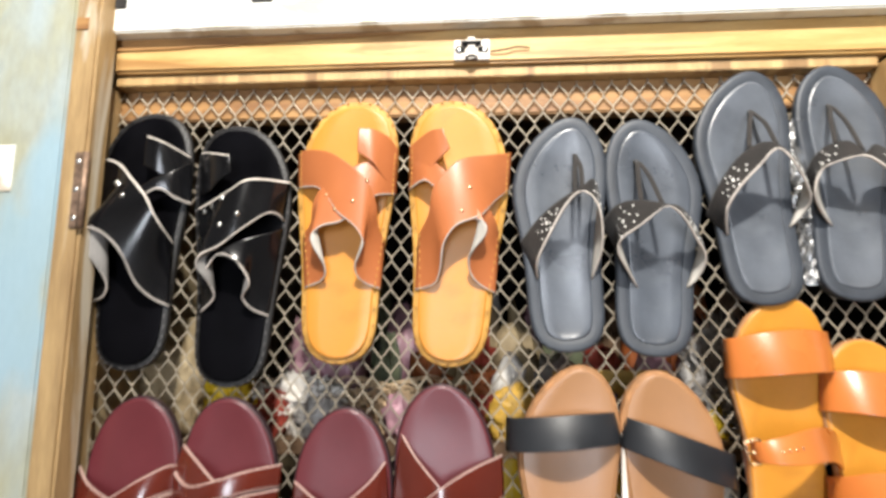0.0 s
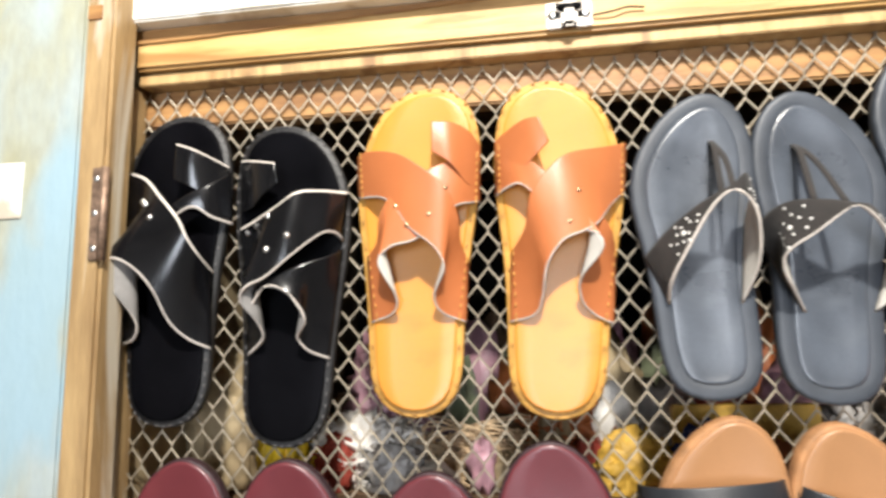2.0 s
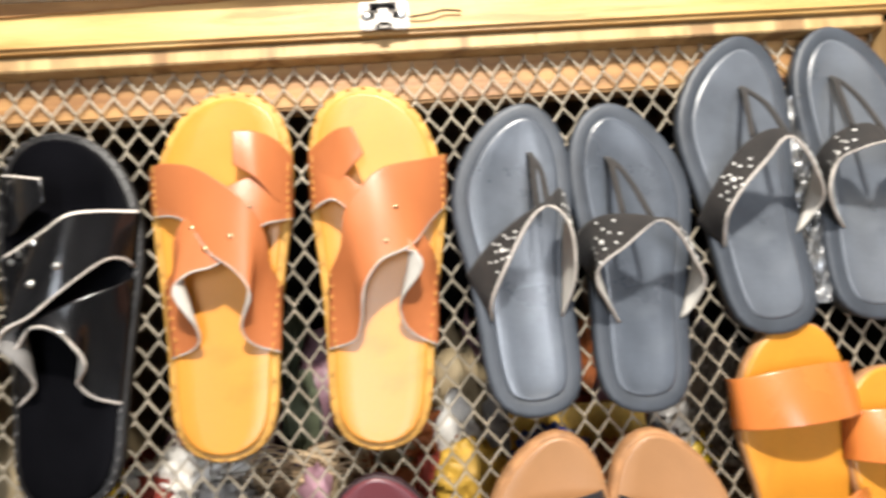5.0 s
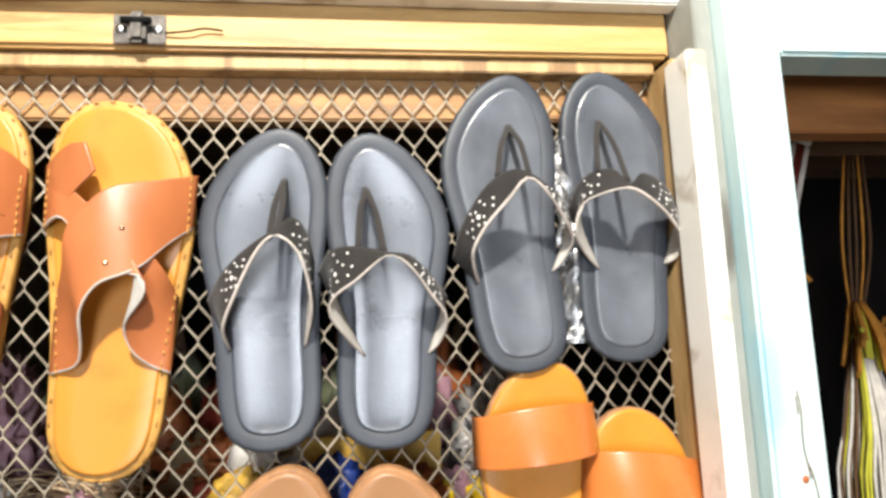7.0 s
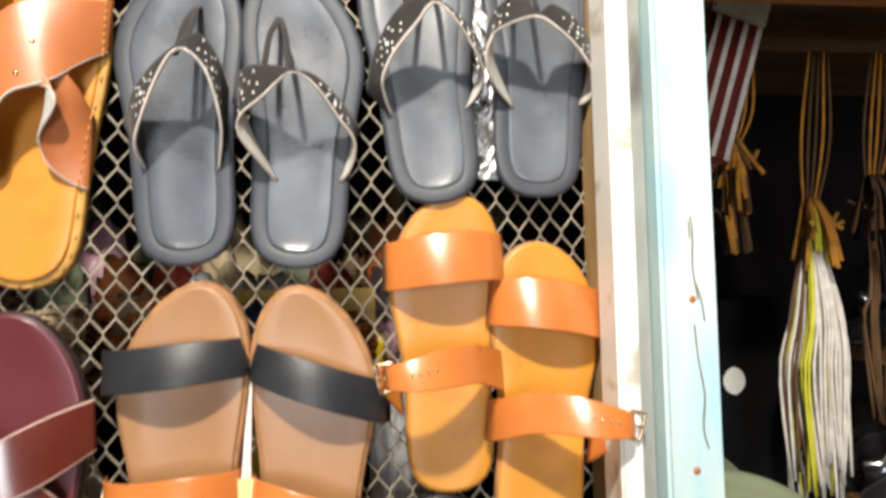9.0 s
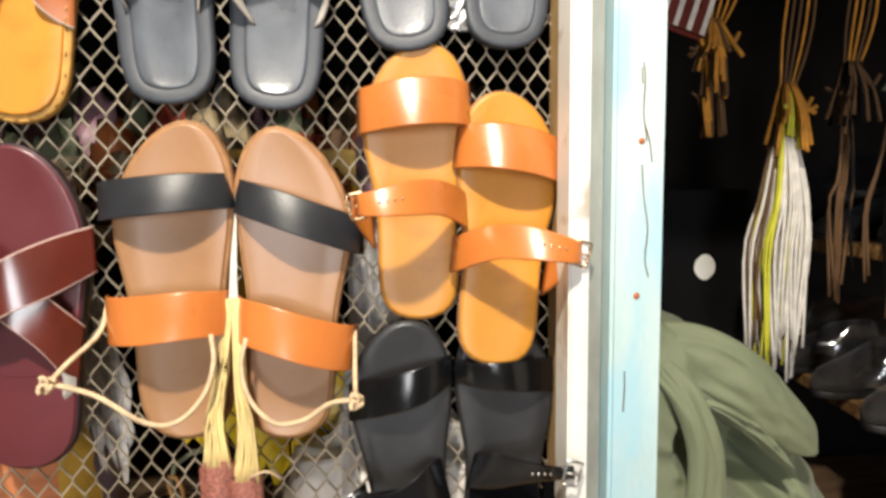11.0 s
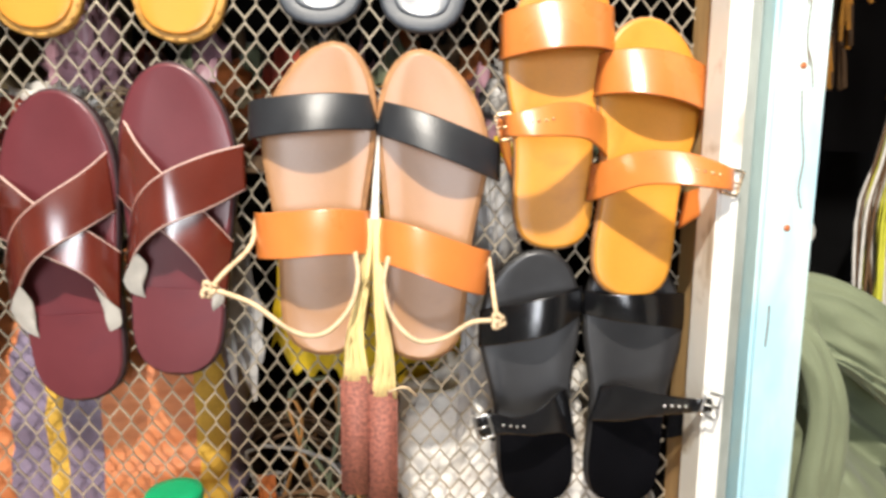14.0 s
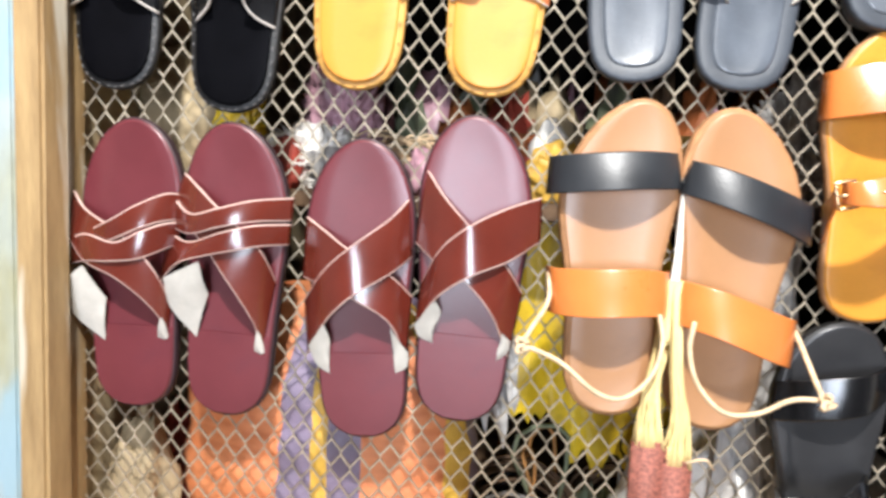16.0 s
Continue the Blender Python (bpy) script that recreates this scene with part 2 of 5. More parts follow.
def part(name, bm, mat, parent=None, label="", smooth=True):
    """Links a bmesh as one mesh object."""
    me = bpy.data.meshes.new(name)
    bmesh.ops.recalc_face_normals(bm, faces=bm.faces)
    if smooth:
        for f in bm.faces:
            f.smooth = True
    bm.to_mesh(me)
    bm.free()
    for m in mat if isinstance(mat, (list, tuple)) else [mat]:
        me.materials.append(m)
    ob = new(name, me)
    if parent:
        ob.parent = parent
    if label:
        tagged(ob, label)
    return ob


def thing(name, label, category, group="", m=None):
    ob = tagged(new(name), label, category, group)
    ob.empty_display_size = 0.02
    if m is not None:
        ob.matrix_world = m
    return ob


def box_bm(x0, x1, y0, y1, z0, z1, bevel=0.003):
    bm = bmesh.new()
    bmesh.ops.create_cube(bm, size=1)
    for v in bm.verts:
        v.co = Vector((x0 + (v.co.x + 0.5) * (x1 - x0), y0 + (v.co.y + 0.5) * (y1 - y0), z0 + (v.co.z + 0.5) * (z1 - z0)))
    if bevel:
        bmesh.ops.bevel(bm, geom=bm.edges[:], offset=bevel, segments=2, affect="EDGES")
    return bm


def box(name, x0, x1, y0, y1, z0, z1, mat, parent=None, bevel=0.003, label="", kind=""):
    ob = part(name, box_bm(x0, x1, y0, y1, z0, z1, bevel), mat, parent, label, smooth=False)
    return tagged(ob, kind=kind) if kind else ob


def tube_into(bm, pts, r, sides=6, taper=None, cap=True):
    """A round tube along pts, added to bm."""
    pts = [Vector(p) for p in pts]
    rings, up = [], Vector((0.13, 0.21, 0.97))
    for i, p in enumerate(pts):
        d = (pts[min(i + 1, len(pts) - 1)] - pts[max(i - 1, 0)])
        d = d.normalized() if d.length > 1e-9 else Vector((0, 0, 1))
        a = d.cross(up)
        a = a.normalized() if a.length > 1e-4 else Vector((1, 0, 0))
        b = d.cross(a)
        rad = r * (taper(i / (len(pts) - 1)) if taper else 1)
        rings.append([bm.verts.new(p + (a * math.cos(k * math.tau / sides) + b * math.sin(k * math.tau / sides)) * rad) for k in range(sides)])
    for q, w in zip(rings, rings[1:]):
        for k in range(sides):
            bm.faces.new((q[k], q[(k + 1) % sides], w[(k + 1) % sides], w[k]))
    if cap:
        bm.faces.new(rings[0][::-1])
        bm.faces.new(rings[-1])
    return bm


def tube(name, pts, r, mat, parent=None, sides=6, smooth_to=0, label="", taper=None):
    if smooth_to:
        pts = spline(pts, smooth_to)
    return part(name, tube_into(bmesh.new(), pts, r, sides, taper), mat, parent, label)


def dome_into(bm, place, r, h, axis=Vector((0, 0, 1)), sides=8):
    q = Vector((0, 0, 1)).rotation_difference(axis)
    top = bm.verts.new(Vector(place) + axis * h)
    rings = []
    for rr, hh in ((1.0, 0.0), (0.75, 0.65)):
        rings.append([bm.verts.new(Vector(place) + q @ Vector((r * rr * math.cos(k * math.tau / sides), r * rr * math.sin(k * math.tau / sides), h * hh))) for k in range(sides)])
    for k in range(sides):
        bm.faces.new((rings[0][k], rings[0][(k + 1) % sides], rings[1][(k + 1) % sides], rings[1][k]))
        bm.faces.new((rings[1][k], rings[1][(k + 1) % sides], top))
    return bm


# ---- sandals: x across, y from heel to toe, z out of the sole ----
def wall_pose(x, z, angle, y=0.6765):
    """Hangs a thing built in the xy plane on the wire mesh, its y axis up, turned clockwise by angle."""
    return pose(x, y, z) @ pose(0, 0, 0, 90) @ pose(0, 0, 0, 0, 0, -angle)


class Last:
    """The outline of a sole: length, half widths at ball, waist and heel, and the side of the outer edge."""

    def __init__(self, length, ball, heel, side, tip=0.25, waist=0.8, square=0.0, full=0.0):
        self.L, self.b, self.h, self.side, self.tip = length, ball, heel, side, tip
        w, q = waist * ball, square
        self.half = [(0, 0), (0.008, (0.42 + 0.2 * q) * heel), (0.03, (0.7 + 0.16 * q) * heel), (0.07, 0.9 * heel), (0.13, heel), (0.25, 0.5 * heel + 0.5 * min(heel, w) * 1.02), (0.42, w), (0.56, 0.5 * (w + ball)), (0.68, ball), (0.77, 0.97 * ball), (0.86, (0.82 + 0.09 * full) * ball), (0.93, (0.60 + 0.15 * full) * ball), (0.975, (0.36 + 0.16 * full) * ball), (0.993, (0.18 + 0.12 * full) * ball), (1, 0)]
        self.mid = [(0, 0), (0.3, 0.01 * ball), (0.5, 0.02 * ball), (0.7, 0.0), (0.85, -0.45 * tip * ball), (1, -tip * ball)]

    def edge(self, v, sgn, inset=0.0):
        w = np.interp(v, [p[0] for p in self.half], [p[1] for p in self.half])
        c = np.interp(v, [p[0] for p in self.mid], [p[1] for p in self.mid])
        return self.side * (c + sgn * max(w - inset, 0))

    def ring(self, inset=0.0, n=44):
        """The outline, anticlockwise, smooth, set in by inset metres."""
        pts = []
        for k in range(n):
            a = k / n * math.tau
            v = 0.5 - 0.5 * math.cos(a)
            pts.append(Vector((self.edge(v, 1 if a < math.pi else -1), v * self.L, 0)))
        for _ in range(2):
            pts = [(pts[k - 1] + pts[k] * 2 + pts[(k + 1) % n]) / 4 for k in range(n)]
        if inset:
            out = []
            for k in range(n):
                d = (pts[(k + 1) % n] - pts[k - 1]).normalized()
                nrm = Vector((-d.y, d.x, 0)) * self.side
                out.append(pts[k] + nrm * inset)
            pts = out
        return pts

    def at(self, u, v, z=0.0):
        return Vector((self.side * u * self.b, v * self.L, z))


def curve_z(last, p, spring, heel=0.0016):
    """How far the footbed rises: toe spring and a little at heel."""
    v = p.y / last.L
    return spring * max(0, (v - 0.72) / 0.28) ** 2 + heel * max(0, (0.3 - v) / 0.3) ** 2


def slab(last, levels, spring=0.004, dish=0.0, heel=0.0016):
    """A closed solid whose outline passes (inset, z) levels from the back to the front."""
    bm = bmesh.new()
    rings = []
    for i, (inset, z) in enumerate(levels):
        rings.append([bm.verts.new(p + Vector((0, 0, z + (curve_z(last, p, spring, heel) if i else min(0.0, -z + 0.009))))) for p in last.ring(inset)])
    n = len(rings[0])
    for q, w in zip(rings, rings[1:]):
        for k in range(n):
            bm.faces.new((q[k], q[(k + 1) % n], w[(k + 1) % n], w[k]))
    bm.faces.new(rings[0][::-1])
    # rows across the top, so that it can be dished
    top = rings[-1]
    half = n // 2
    rows, prev = 5, None
    for k in range(1, half):
        a, b = top[k], top[n - k]
        row = [a]
        for j in range(1, rows):
            f = j / rows
            p = a.co.lerp(b.co, f)
            p.z -= dish * min(1.0, ((a.co - b.co).length / 0.075) ** 2) * math.sin(math.pi * f)
            row.append(bm.verts.new(p))
        row.append(b)
        if prev is None:
            for j in range(rows):
                bm.faces.new((top[0], row[j], row[j + 1]))
        else:
            for j in range(rows):
                bm.faces.new((prev[j], row[j], row[j + 1], prev[j + 1]))
        prev = row
    for j in range(rows):
        bm.faces.new((prev[j], top[half], prev[j + 1]))
    return bm


def heel_pad(last, inset, z, mat, parent, upto=0.33, thick=0.0014):
    """A thin pad on the heel, cut straight across in front."""
    ring = last.ring(inset)
    n = len(ring)
    bm = bmesh.new()
    prev = None
    for k in range(1, n // 2):
        a, b = ring[k], ring[n - k]
        if a.y / last.L > upto:
            break
        row = [bm.verts.new(a.lerp(b, j / 4) + Vector((0, 0, z + curve_z(last, a, 0.0)))) for j in range(5)]
        low = [bm.verts.new(v.co - Vector((0, 0, thick))) for v in (row[0], row[4])]
        if prev:
            for j in range(4):
                bm.faces.new((prev[0][j], row[j], row[j + 1], prev[0][j + 1]))
            bm.faces.new((prev[0][0], prev[1][0], low[0], row[0]))
            bm.faces.new((prev[0][4], row[4], low[1], prev[1][1]))
        else:
            bm.faces.new((*row, low[1], low[0]))
        prev = (row, low)
    bm.faces.new((*prev[0], prev[1][1], prev[1][0]))
    return part("heel_pad", bm, mat, parent, smooth=False)


def stitches(last, inset, z, mat, parent, v0=0.0, v1=1.0, length=0.0035, every=2, spring=0.004):
    """A row of small raised stitches round the edge, one mesh."""
    bm = bmesh.new()
    ring = last.ring(inset, 120)
    for k in range(0, 120, every):
        p, q = ring[k], ring[(k + 1) % 120]
        if not v0 <= p.y / last.L <= v1:
            continue
        d = (q - p).normalized()
        m = Vector((0, 0, z + curve_z(last, p, spring)))
        tube_into(bm, [p + m - d * length * 0.5, p + m + Vector((0, 0, 0.0006)), p + m + d * length * 0.5], 0.00055, 4)
    return part("stitching", bm, mat, parent)


def ribbon(name, T, B, mats, parent, thick=0.0022, rim=0.0013, label=""):
    """A leather band with pale cut edges, spanned between two edges of equally many points."""
    n, rows = len(T) - 1, 8
    front = []
    for i in range(n + 1):
        e = min(0.3, rim / max((T[i] - B[i]).length, 0.003))
        ts = [0, e] + [e + (1 - 2 * e) * k / (rows - 2) for k in range(1, rows - 2)] + [1 - e, 1]
        front.append([B[i].lerp(T[i], t) + Vector((0, 0, 0.0007 * math.sin(math.pi * t))) for t in ts])
    R = len(front[0])

    def cross(i, j):
        du = front[min(i + 1, n)][j] - front[max(i - 1, 0)][j]
        dv = front[i][min(j + 1, R - 1)] - front[i][max(j - 1, 0)]
        nr = du.cross(dv)
        return nr.normalized() if nr.length > 1e-9 else Vector((0, 0, 1))
    out = 1 if sum(cross(i, j).z for i in range(n // 4, n - n // 4) for j in range(R)) > 0 else -1

    def normal(i, j):
        return cross(i, j) * out
    bm = bmesh.new()
    F = [[bm.verts.new(p) for p in f] for f in front]
    G = [[bm.verts.new(front[i][j] - normal(i, j) * thick) for j in range(R)] for i in range(n + 1)]
    for i in range(n):
        for j in range(R - 1):
            fa = bm.faces.new((F[i][j], F[i + 1][j], F[i + 1][j + 1], F[i][j + 1]))
            fa.material_index = 1 if j == 0 else (len(mats) - 1 if len(mats) == 4 else 1) if j == R - 2 else 0
            fb = bm.faces.new((G[i][j], G[i][j + 1], G[i + 1][j + 1], G[i + 1][j]))
            fb.material_index = 2
        for j in (0, R - 1):
            fc = bm.faces.new((F[i][j], G[i][j], G[i + 1][j], F[i + 1][j]))
            fc.material_index = 1 if j == 0 or len(mats) < 4 else 3
    for i in (0, n):
        for j in range(R - 1):
            bm.faces.new((F[i][j], F[i][j + 1], G[i][j + 1], G[i][j])).material_index = 1
    ob = part(name, bm, mats, parent, label)

    def spot(s, t):
        """The point and the normal at a share s along the band and t across it."""
        k = min(int(s * n), n - 1)
        f = s * n - k
        q = min(int(t * (R - 1)), R - 2)
        g = t * (R - 1) - q
        a = front[k][q].lerp(front[k + 1][q], f)
        b = front[k][q + 1].lerp(front[k + 1][q + 1], f)
        return a.lerp(b, g), normal(k, q)
    return ob, spot


def strap(name, last, top, bottom, z0, h_top, h_bot, mats, parent, n=22, thick=0.0022, arch=0.6, dv=0.0, rim=0.0013, label="", ends=(0, 0)):
    """A band over the foot: top and bottom edges as (u, v) points from one side to the other, arched by h."""
    T = [last.at(p.x, p.y) for p in spline([(*p, 0) for p in top], n)]
    B = [last.at(p.x, p.y) for p in spline([(*p, 0) for p in bottom], n)]
    for i in range(n + 1):
        s = i / n
        a = math.sin(math.pi * s) ** arch if 0 < i < n else 0.0
        for q, h in ((T[i], h_top), (B[i], h_bot)):
            q.y -= dv * last.L * math.sin(math.pi * s)
            q.z = z0 + ends[0] * (1 - s) + ends[1] * s + h * a
    return ribbon(name, T, B, mats, parent, thick, rim, label)


def even(pts, n):
    """n + 1 points spread evenly by length on a smooth curve through pts."""
    fine = spline(pts, 120)
    run = [0.0]
    for p, q in zip(fine, fine[1:]):
        run.append(run[-1] + (q - p).length)
    out = []
    for i in range(n + 1):
        d = run[-1] * i / n
        k = min(max(sum(1 for r in run if r <= d) - 1, 0), 119)
        out.append(fine[k].lerp(fine[k + 1], (d - run[k]) / max(run[k + 1] - run[k], 1e-9)))
    return out


def band(name, last, top, bottom, mats, parent, n=36, thick=0.002, rim=0.0014, label=""):
    """A band between two edges given as (u, v, height) points over the sole."""
    return ribbon(name, even([last.at(*p) for p in top], n), even([last.at(*p) for p in bottom], n), mats, parent, thick, rim, label)


def nearest(sp, p):
    """The share along and across a band that lies over p."""
    best = min(((i / 40, j / 12) for i in range(41) for j in range(13)), key=lambda q: (sp(*q)[0].xy - p.xy).length)
    return sp(*best)


def patch(name, last, top, bottom, mat, parent, n=10):
    """A soft piece of lining between two edges, given as (u, v, height) points."""
    T = spline([(last.at(u, v, z)) for u, v, z in top], n)
    B = spline([(last.at(u, v, z)) for u, v, z in bottom], n)
    bm = bmesh.new()
    for off in (0.0, -0.0014):
        g = [[bm.verts.new(B[i].lerp(T[i], j / 5) + Vector((0, 0, off + 0.002 * math.sin(math.pi * j / 5)))) for j in range(6)] for i in range(n + 1)]
        for i in range(n):
            for j in range(5):
                bm.faces.new((g[i][j], g[i + 1][j], g[i + 1][j + 1], g[i][j + 1]))
    return part(name, bm, mat, parent)


def studs(name, spots, r, h, mat, parent, sides=8):
    for p, up in spots:
        part(name, dome_into(bmesh.new(), p + up * 0.0003, r, h, up, sides), mat, parent)


def heel_to_toe(last, hx, hz, ang):
    """The pose for a sole whose heel point lies at hx, hz, and whose tip leans by ang degrees to the right."""
    off = math.degrees(math.atan2(-last.side * last.tip * last.b, last.L))
    return wall_pose(hx, hz, ang - off)


def buckle(last, place, parent, mat, size=(0.014, 0.018), turn=0.0):
    """A bent wire frame with a pin."""
    bm = bmesh.new()
    w, h = size
    ring = [(-w / 2, -h / 2, 0), (w / 2, -h / 2, 0.001), (w / 2, h / 2, 0.001), (-w / 2, h / 2, 0), (-w / 2, -h / 2, 0)]
    m = Matrix.Translation(place) @ pose(0, 0, 0, 0, 0, turn)
    pts = []
    for a, b in zip(ring, ring[1:]):
        for k in range(4):
            pts.append(m @ Vector(a).lerp(Vector(b), k / 4))
    tube_into(bm, pts + [pts[0]], 0.0013, 6)
    ob = part("buckle", bm, mat, parent, "small metal buckle")
    tube("pin", [m @ Vector((-w / 2, 0, 0.0012)), m @ Vector((w / 2, 0, 0.0016))], 0.0009, mat, ob)
    return ob


def slipper(label, x, z, ang, side, black, group):
    """A man's slipper with a stitched welt; its bands are laid on by the caller."""
    last = Last(0.290, 0.056, 0.0405, side, tip=0.2, waist=0.8, full=0.9)
    ob = thing("slipper", label, "sandal", group, heel_to_toe(last, x, z, ang))
    base = part("sole", slab(last, [(0.002, 0), (0, 0.003), (0, 0.008), (0.0012, 0.0098)]), M["black_edge"] if black else M["honey_welt"], ob)
    part("insole", slab(last, [(0.0055, 0.008), (0.0062, 0.0112), (0.008, 0.0118)], dish=0.0015, heel=0.004), M["black_insole"] if black else M["honey_insole"], ob)
    stitches(last, 0.0034, 0.0102, M["stitch_grey"] if black else M["stitch_tan"], base, every=2 if black else 3)
    return last, ob


def rivets(last, sp, spots, black, parent):
    studs("rivet", [nearest(sp, last.at(u, v)) for u, v in spots], 0.0030 if black else 0.0020, 0.0019 if black else 0.0011, M["steel"] if black else M["brass"], parent)


def seams(sp, parent):
    """Short pale stitches down both ends of a band."""
    for s in (0.035, 0.965):
        bm = bmesh.new()
        for k in range(9):
            p, up = sp(s, 0.06 + 0.11 * k)
            tube_into(bm, [p + up * 0.0004 + Vector((0, -0.0018, 0)), p + up * 0.0004 + Vector((0, 0.0018, 0))], 0.0006, 4)
        part("seam", bm, M["honey_welt"], parent)


def thong_sandal(label, x, z, ang, side, group, bed, top, bottom, legs):
    """A grey flip-flop with a cupped footbed, a toe thong and a steep black suede band, perforated, lined with pale leather."""
    last = Last(0.251, 0.0515, 0.0385, side, tip=0.34, waist=0.76, square=0.3, full=0.12)
    ob = thing("thong_sandal", label, "sandal", group, heel_to_toe(last, x, z, ang))
    part("sole", slab(last, [(0.003, 0), (0.001, 0.004), (0, 0.0120), (0.0012, 0.0142), (0.004, 0.0149), (0.0108, 0.0148), (0.0125, 0.0144)], dish=0.004, heel=0.007), M["slate_rim"], ob)
    part("footbed", slab(last, [(0.0116, 0.0136), (0.0124, 0.0150), (0.0150, 0.0154)], dish=0.0035, heel=0.007), M[bed], ob)
    for pts in legs:
        P = even([last.at(*p) for p in pts], 14)
        wide = Vector((0.0024, 0, 0))
        ribbon("toe_thong", [p + wide for p in P], [p - wide for p in P], [M["black_suede"], M["black_suede"], M["pale_lining"]], ob, 0.0018, 0.0008)
    over, sp = band("band", last, top, bottom, [M["black_suede"], M["pale_edge"], M["pale_lining"], M["black_suede"]], ob, rim=0.0022, label="black suede band with white perforations")
    rnd = random.Random(side + 3)
    for s0 in (0.27, 0.72):
        studs("perforation", [sp(s0, 0.5)], 0.0020, 0.0005, M["white_dot"], over, 6)
        for k in range(13):
            q = k / 13 * math.tau
            far = 0.55 if k % 2 else 1.0
            studs("perforation", [sp(s0 + 0.085 * far * math.cos(q) + rnd.uniform(-0.008, 0.008), min(0.88, max(0.16, 0.5 + 0.36 * far * math.sin(q))))], 0.0011, 0.0004, M["white_dot"], over, 6)
    return ob


def x_sandal(name, label, x, z, ang, side, group, thin=False):
    """A burgundy slide with crossed glossy bands."""
    last = Last(0.280, 0.0525, 0.0415, side, tip=0.12, waist=0.84, full=0.3)
    ob = thing(name, label, "sandal", group, heel_to_toe(last, x, z, ang))
    part("sole", slab(last, [(0.002, 0), (0, 0.003), (0, 0.0105), (0.001, 0.012)]), M["burgundy_edge"], ob)
    part("insole", slab(last, [(0.0015, 0.011), (0.0022, 0.0135), (0.0045, 0.014)], dish=0.0015), M["burgundy_insole"], ob)
    heel_pad(last, 0.003, 0.0147, M["burgundy_insole"], ob, thick=0.0004)
    mats = [M["burgundy_strap"], M["pink_edge"], M["pale_lining"]]
    last = Last(0.280, 0.0525, 0.0415, 1)
    if thin and side < 0:
        band("under_band", last, [(-1.10, 0.749, 0.013), (-0.68, 0.692, 0.028), (-0.13, 0.643, 0.038), (0.41, 0.569, 0.040), (0.71, 0.476, 0.032), (0.76, 0.362, 0.014)], [(-1.36, 0.634, 0.013), (-0.96, 0.574, 0.028), (-0.59, 0.514, 0.036), (-0.02, 0.471, 0.040), (0.42, 0.400, 0.034), (0.64, 0.318, 0.022), (0.66, 0.242, 0.013)], mats, ob)
        band("front_band", last, [(-1.28, 0.654, 0.013), (-0.66, 0.623, 0.030), (-0.08, 0.657, 0.041), (0.40, 0.710, 0.038), (0.80, 0.747, 0.028), (0.96, 0.747, 0.013)], [(-1.41, 0.576, 0.013), (-0.67, 0.558, 0.030), (0.04, 0.597, 0.043), (0.49, 0.634, 0.042), (0.81, 0.656, 0.030), (0.99, 0.659, 0.013)], mats, ob)
        band("rear_band", last, [(-1.34, 0.518, 0.013), (-1.01, 0.582, 0.025), (-0.58, 0.611, 0.036), (0.05, 0.590, 0.044), (0.50, 0.625, 0.043), (0.83, 0.651, 0.032), (0.99, 0.654, 0.013)], [(-1.28, 0.489, 0.013), (-0.59, 0.518, 0.036), (-0.06, 0.524, 0.044), (0.44, 0.534, 0.043), (0.77, 0.560, 0.032), (0.95, 0.583, 0.013)], mats, ob)
        patch("lining", last, [(-0.68, 0.503, 0.034), (-0.53, 0.446, 0.030), (-0.41, 0.389, 0.022)], [(-1.18, 0.441, 0.024), (-1.07, 0.329, 0.020), (-0.53, 0.236, 0.015)], M["pale_lining"], ob)
        patch("lining", last, [(0.67, 0.337, 0.026), (0.70, 0.309, 0.022), (0.69, 0.259, 0.015)], [(0.49, 0.257, 0.015), (0.57, 0.254, 0.015), (0.63, 0.250, 0.015)], M["pale_lining"], ob)
    elif thin:
        band("under_band", last, [(-0.97, 0.817, 0.013), (-0.58, 0.776, 0.026), (-0.12, 0.718, 0.036), (0.37, 0.650, 0.038), (0.69, 0.582, 0.032), (0.83, 0.483, 0.014)], [(-1.11, 0.740, 0.013), (-0.66, 0.648, 0.030), (-0.20, 0.568, 0.039), (0.08, 0.501, 0.040), (0.35, 0.420, 0.034), (0.55, 0.336, 0.024), (0.63, 0.236, 0.013)], mats, ob)
        band("front_band", last, [(-1.20, 0.738, 0.013), (-0.65, 0.690, 0.032), (-0.06, 0.718, 0.042), (0.50, 0.751, 0.034), (1.05, 0.767, 0.013)], [(-1.21, 0.634, 0.013), (-0.62, 0.622, 0.034), (-0.02, 0.655, 0.044), (0.54, 0.681, 0.036), (1.04, 0.688, 0.013)], mats, ob)
        band("rear_band", last, [(-1.24, 0.615, 0.013), (-0.61, 0.600, 0.034), (0.05, 0.644, 0.046), (0.56, 0.673, 0.038), (1.03, 0.680, 0.013)], [(-1.35, 0.440, 0.013), (-0.83, 0.522, 0.036), (-0.34, 0.556, 0.044), (0.16, 0.582, 0.046), (0.63, 0.604, 0.038), (1.02, 0.609, 0.013)], mats, ob)
        patch("lining", last, [(-0.38, 0.541, 0.040), (-0.35, 0.480, 0.034), (-0.35, 0.423, 0.022)], [(-1.15, 0.466, 0.026), (-1.05, 0.363, 0.020), (-0.59, 0.268, 0.015)], M["pale_lining"], ob)
        patch("lining", last, [(0.60, 0.324, 0.024), (0.65, 0.293, 0.020), (0.69, 0.244, 0.015)], [(0.50, 0.244, 0.015), (0.57, 0.239, 0.015), (0.63, 0.234, 0.015)], M["pale_lining"], ob)
    elif side < 0:
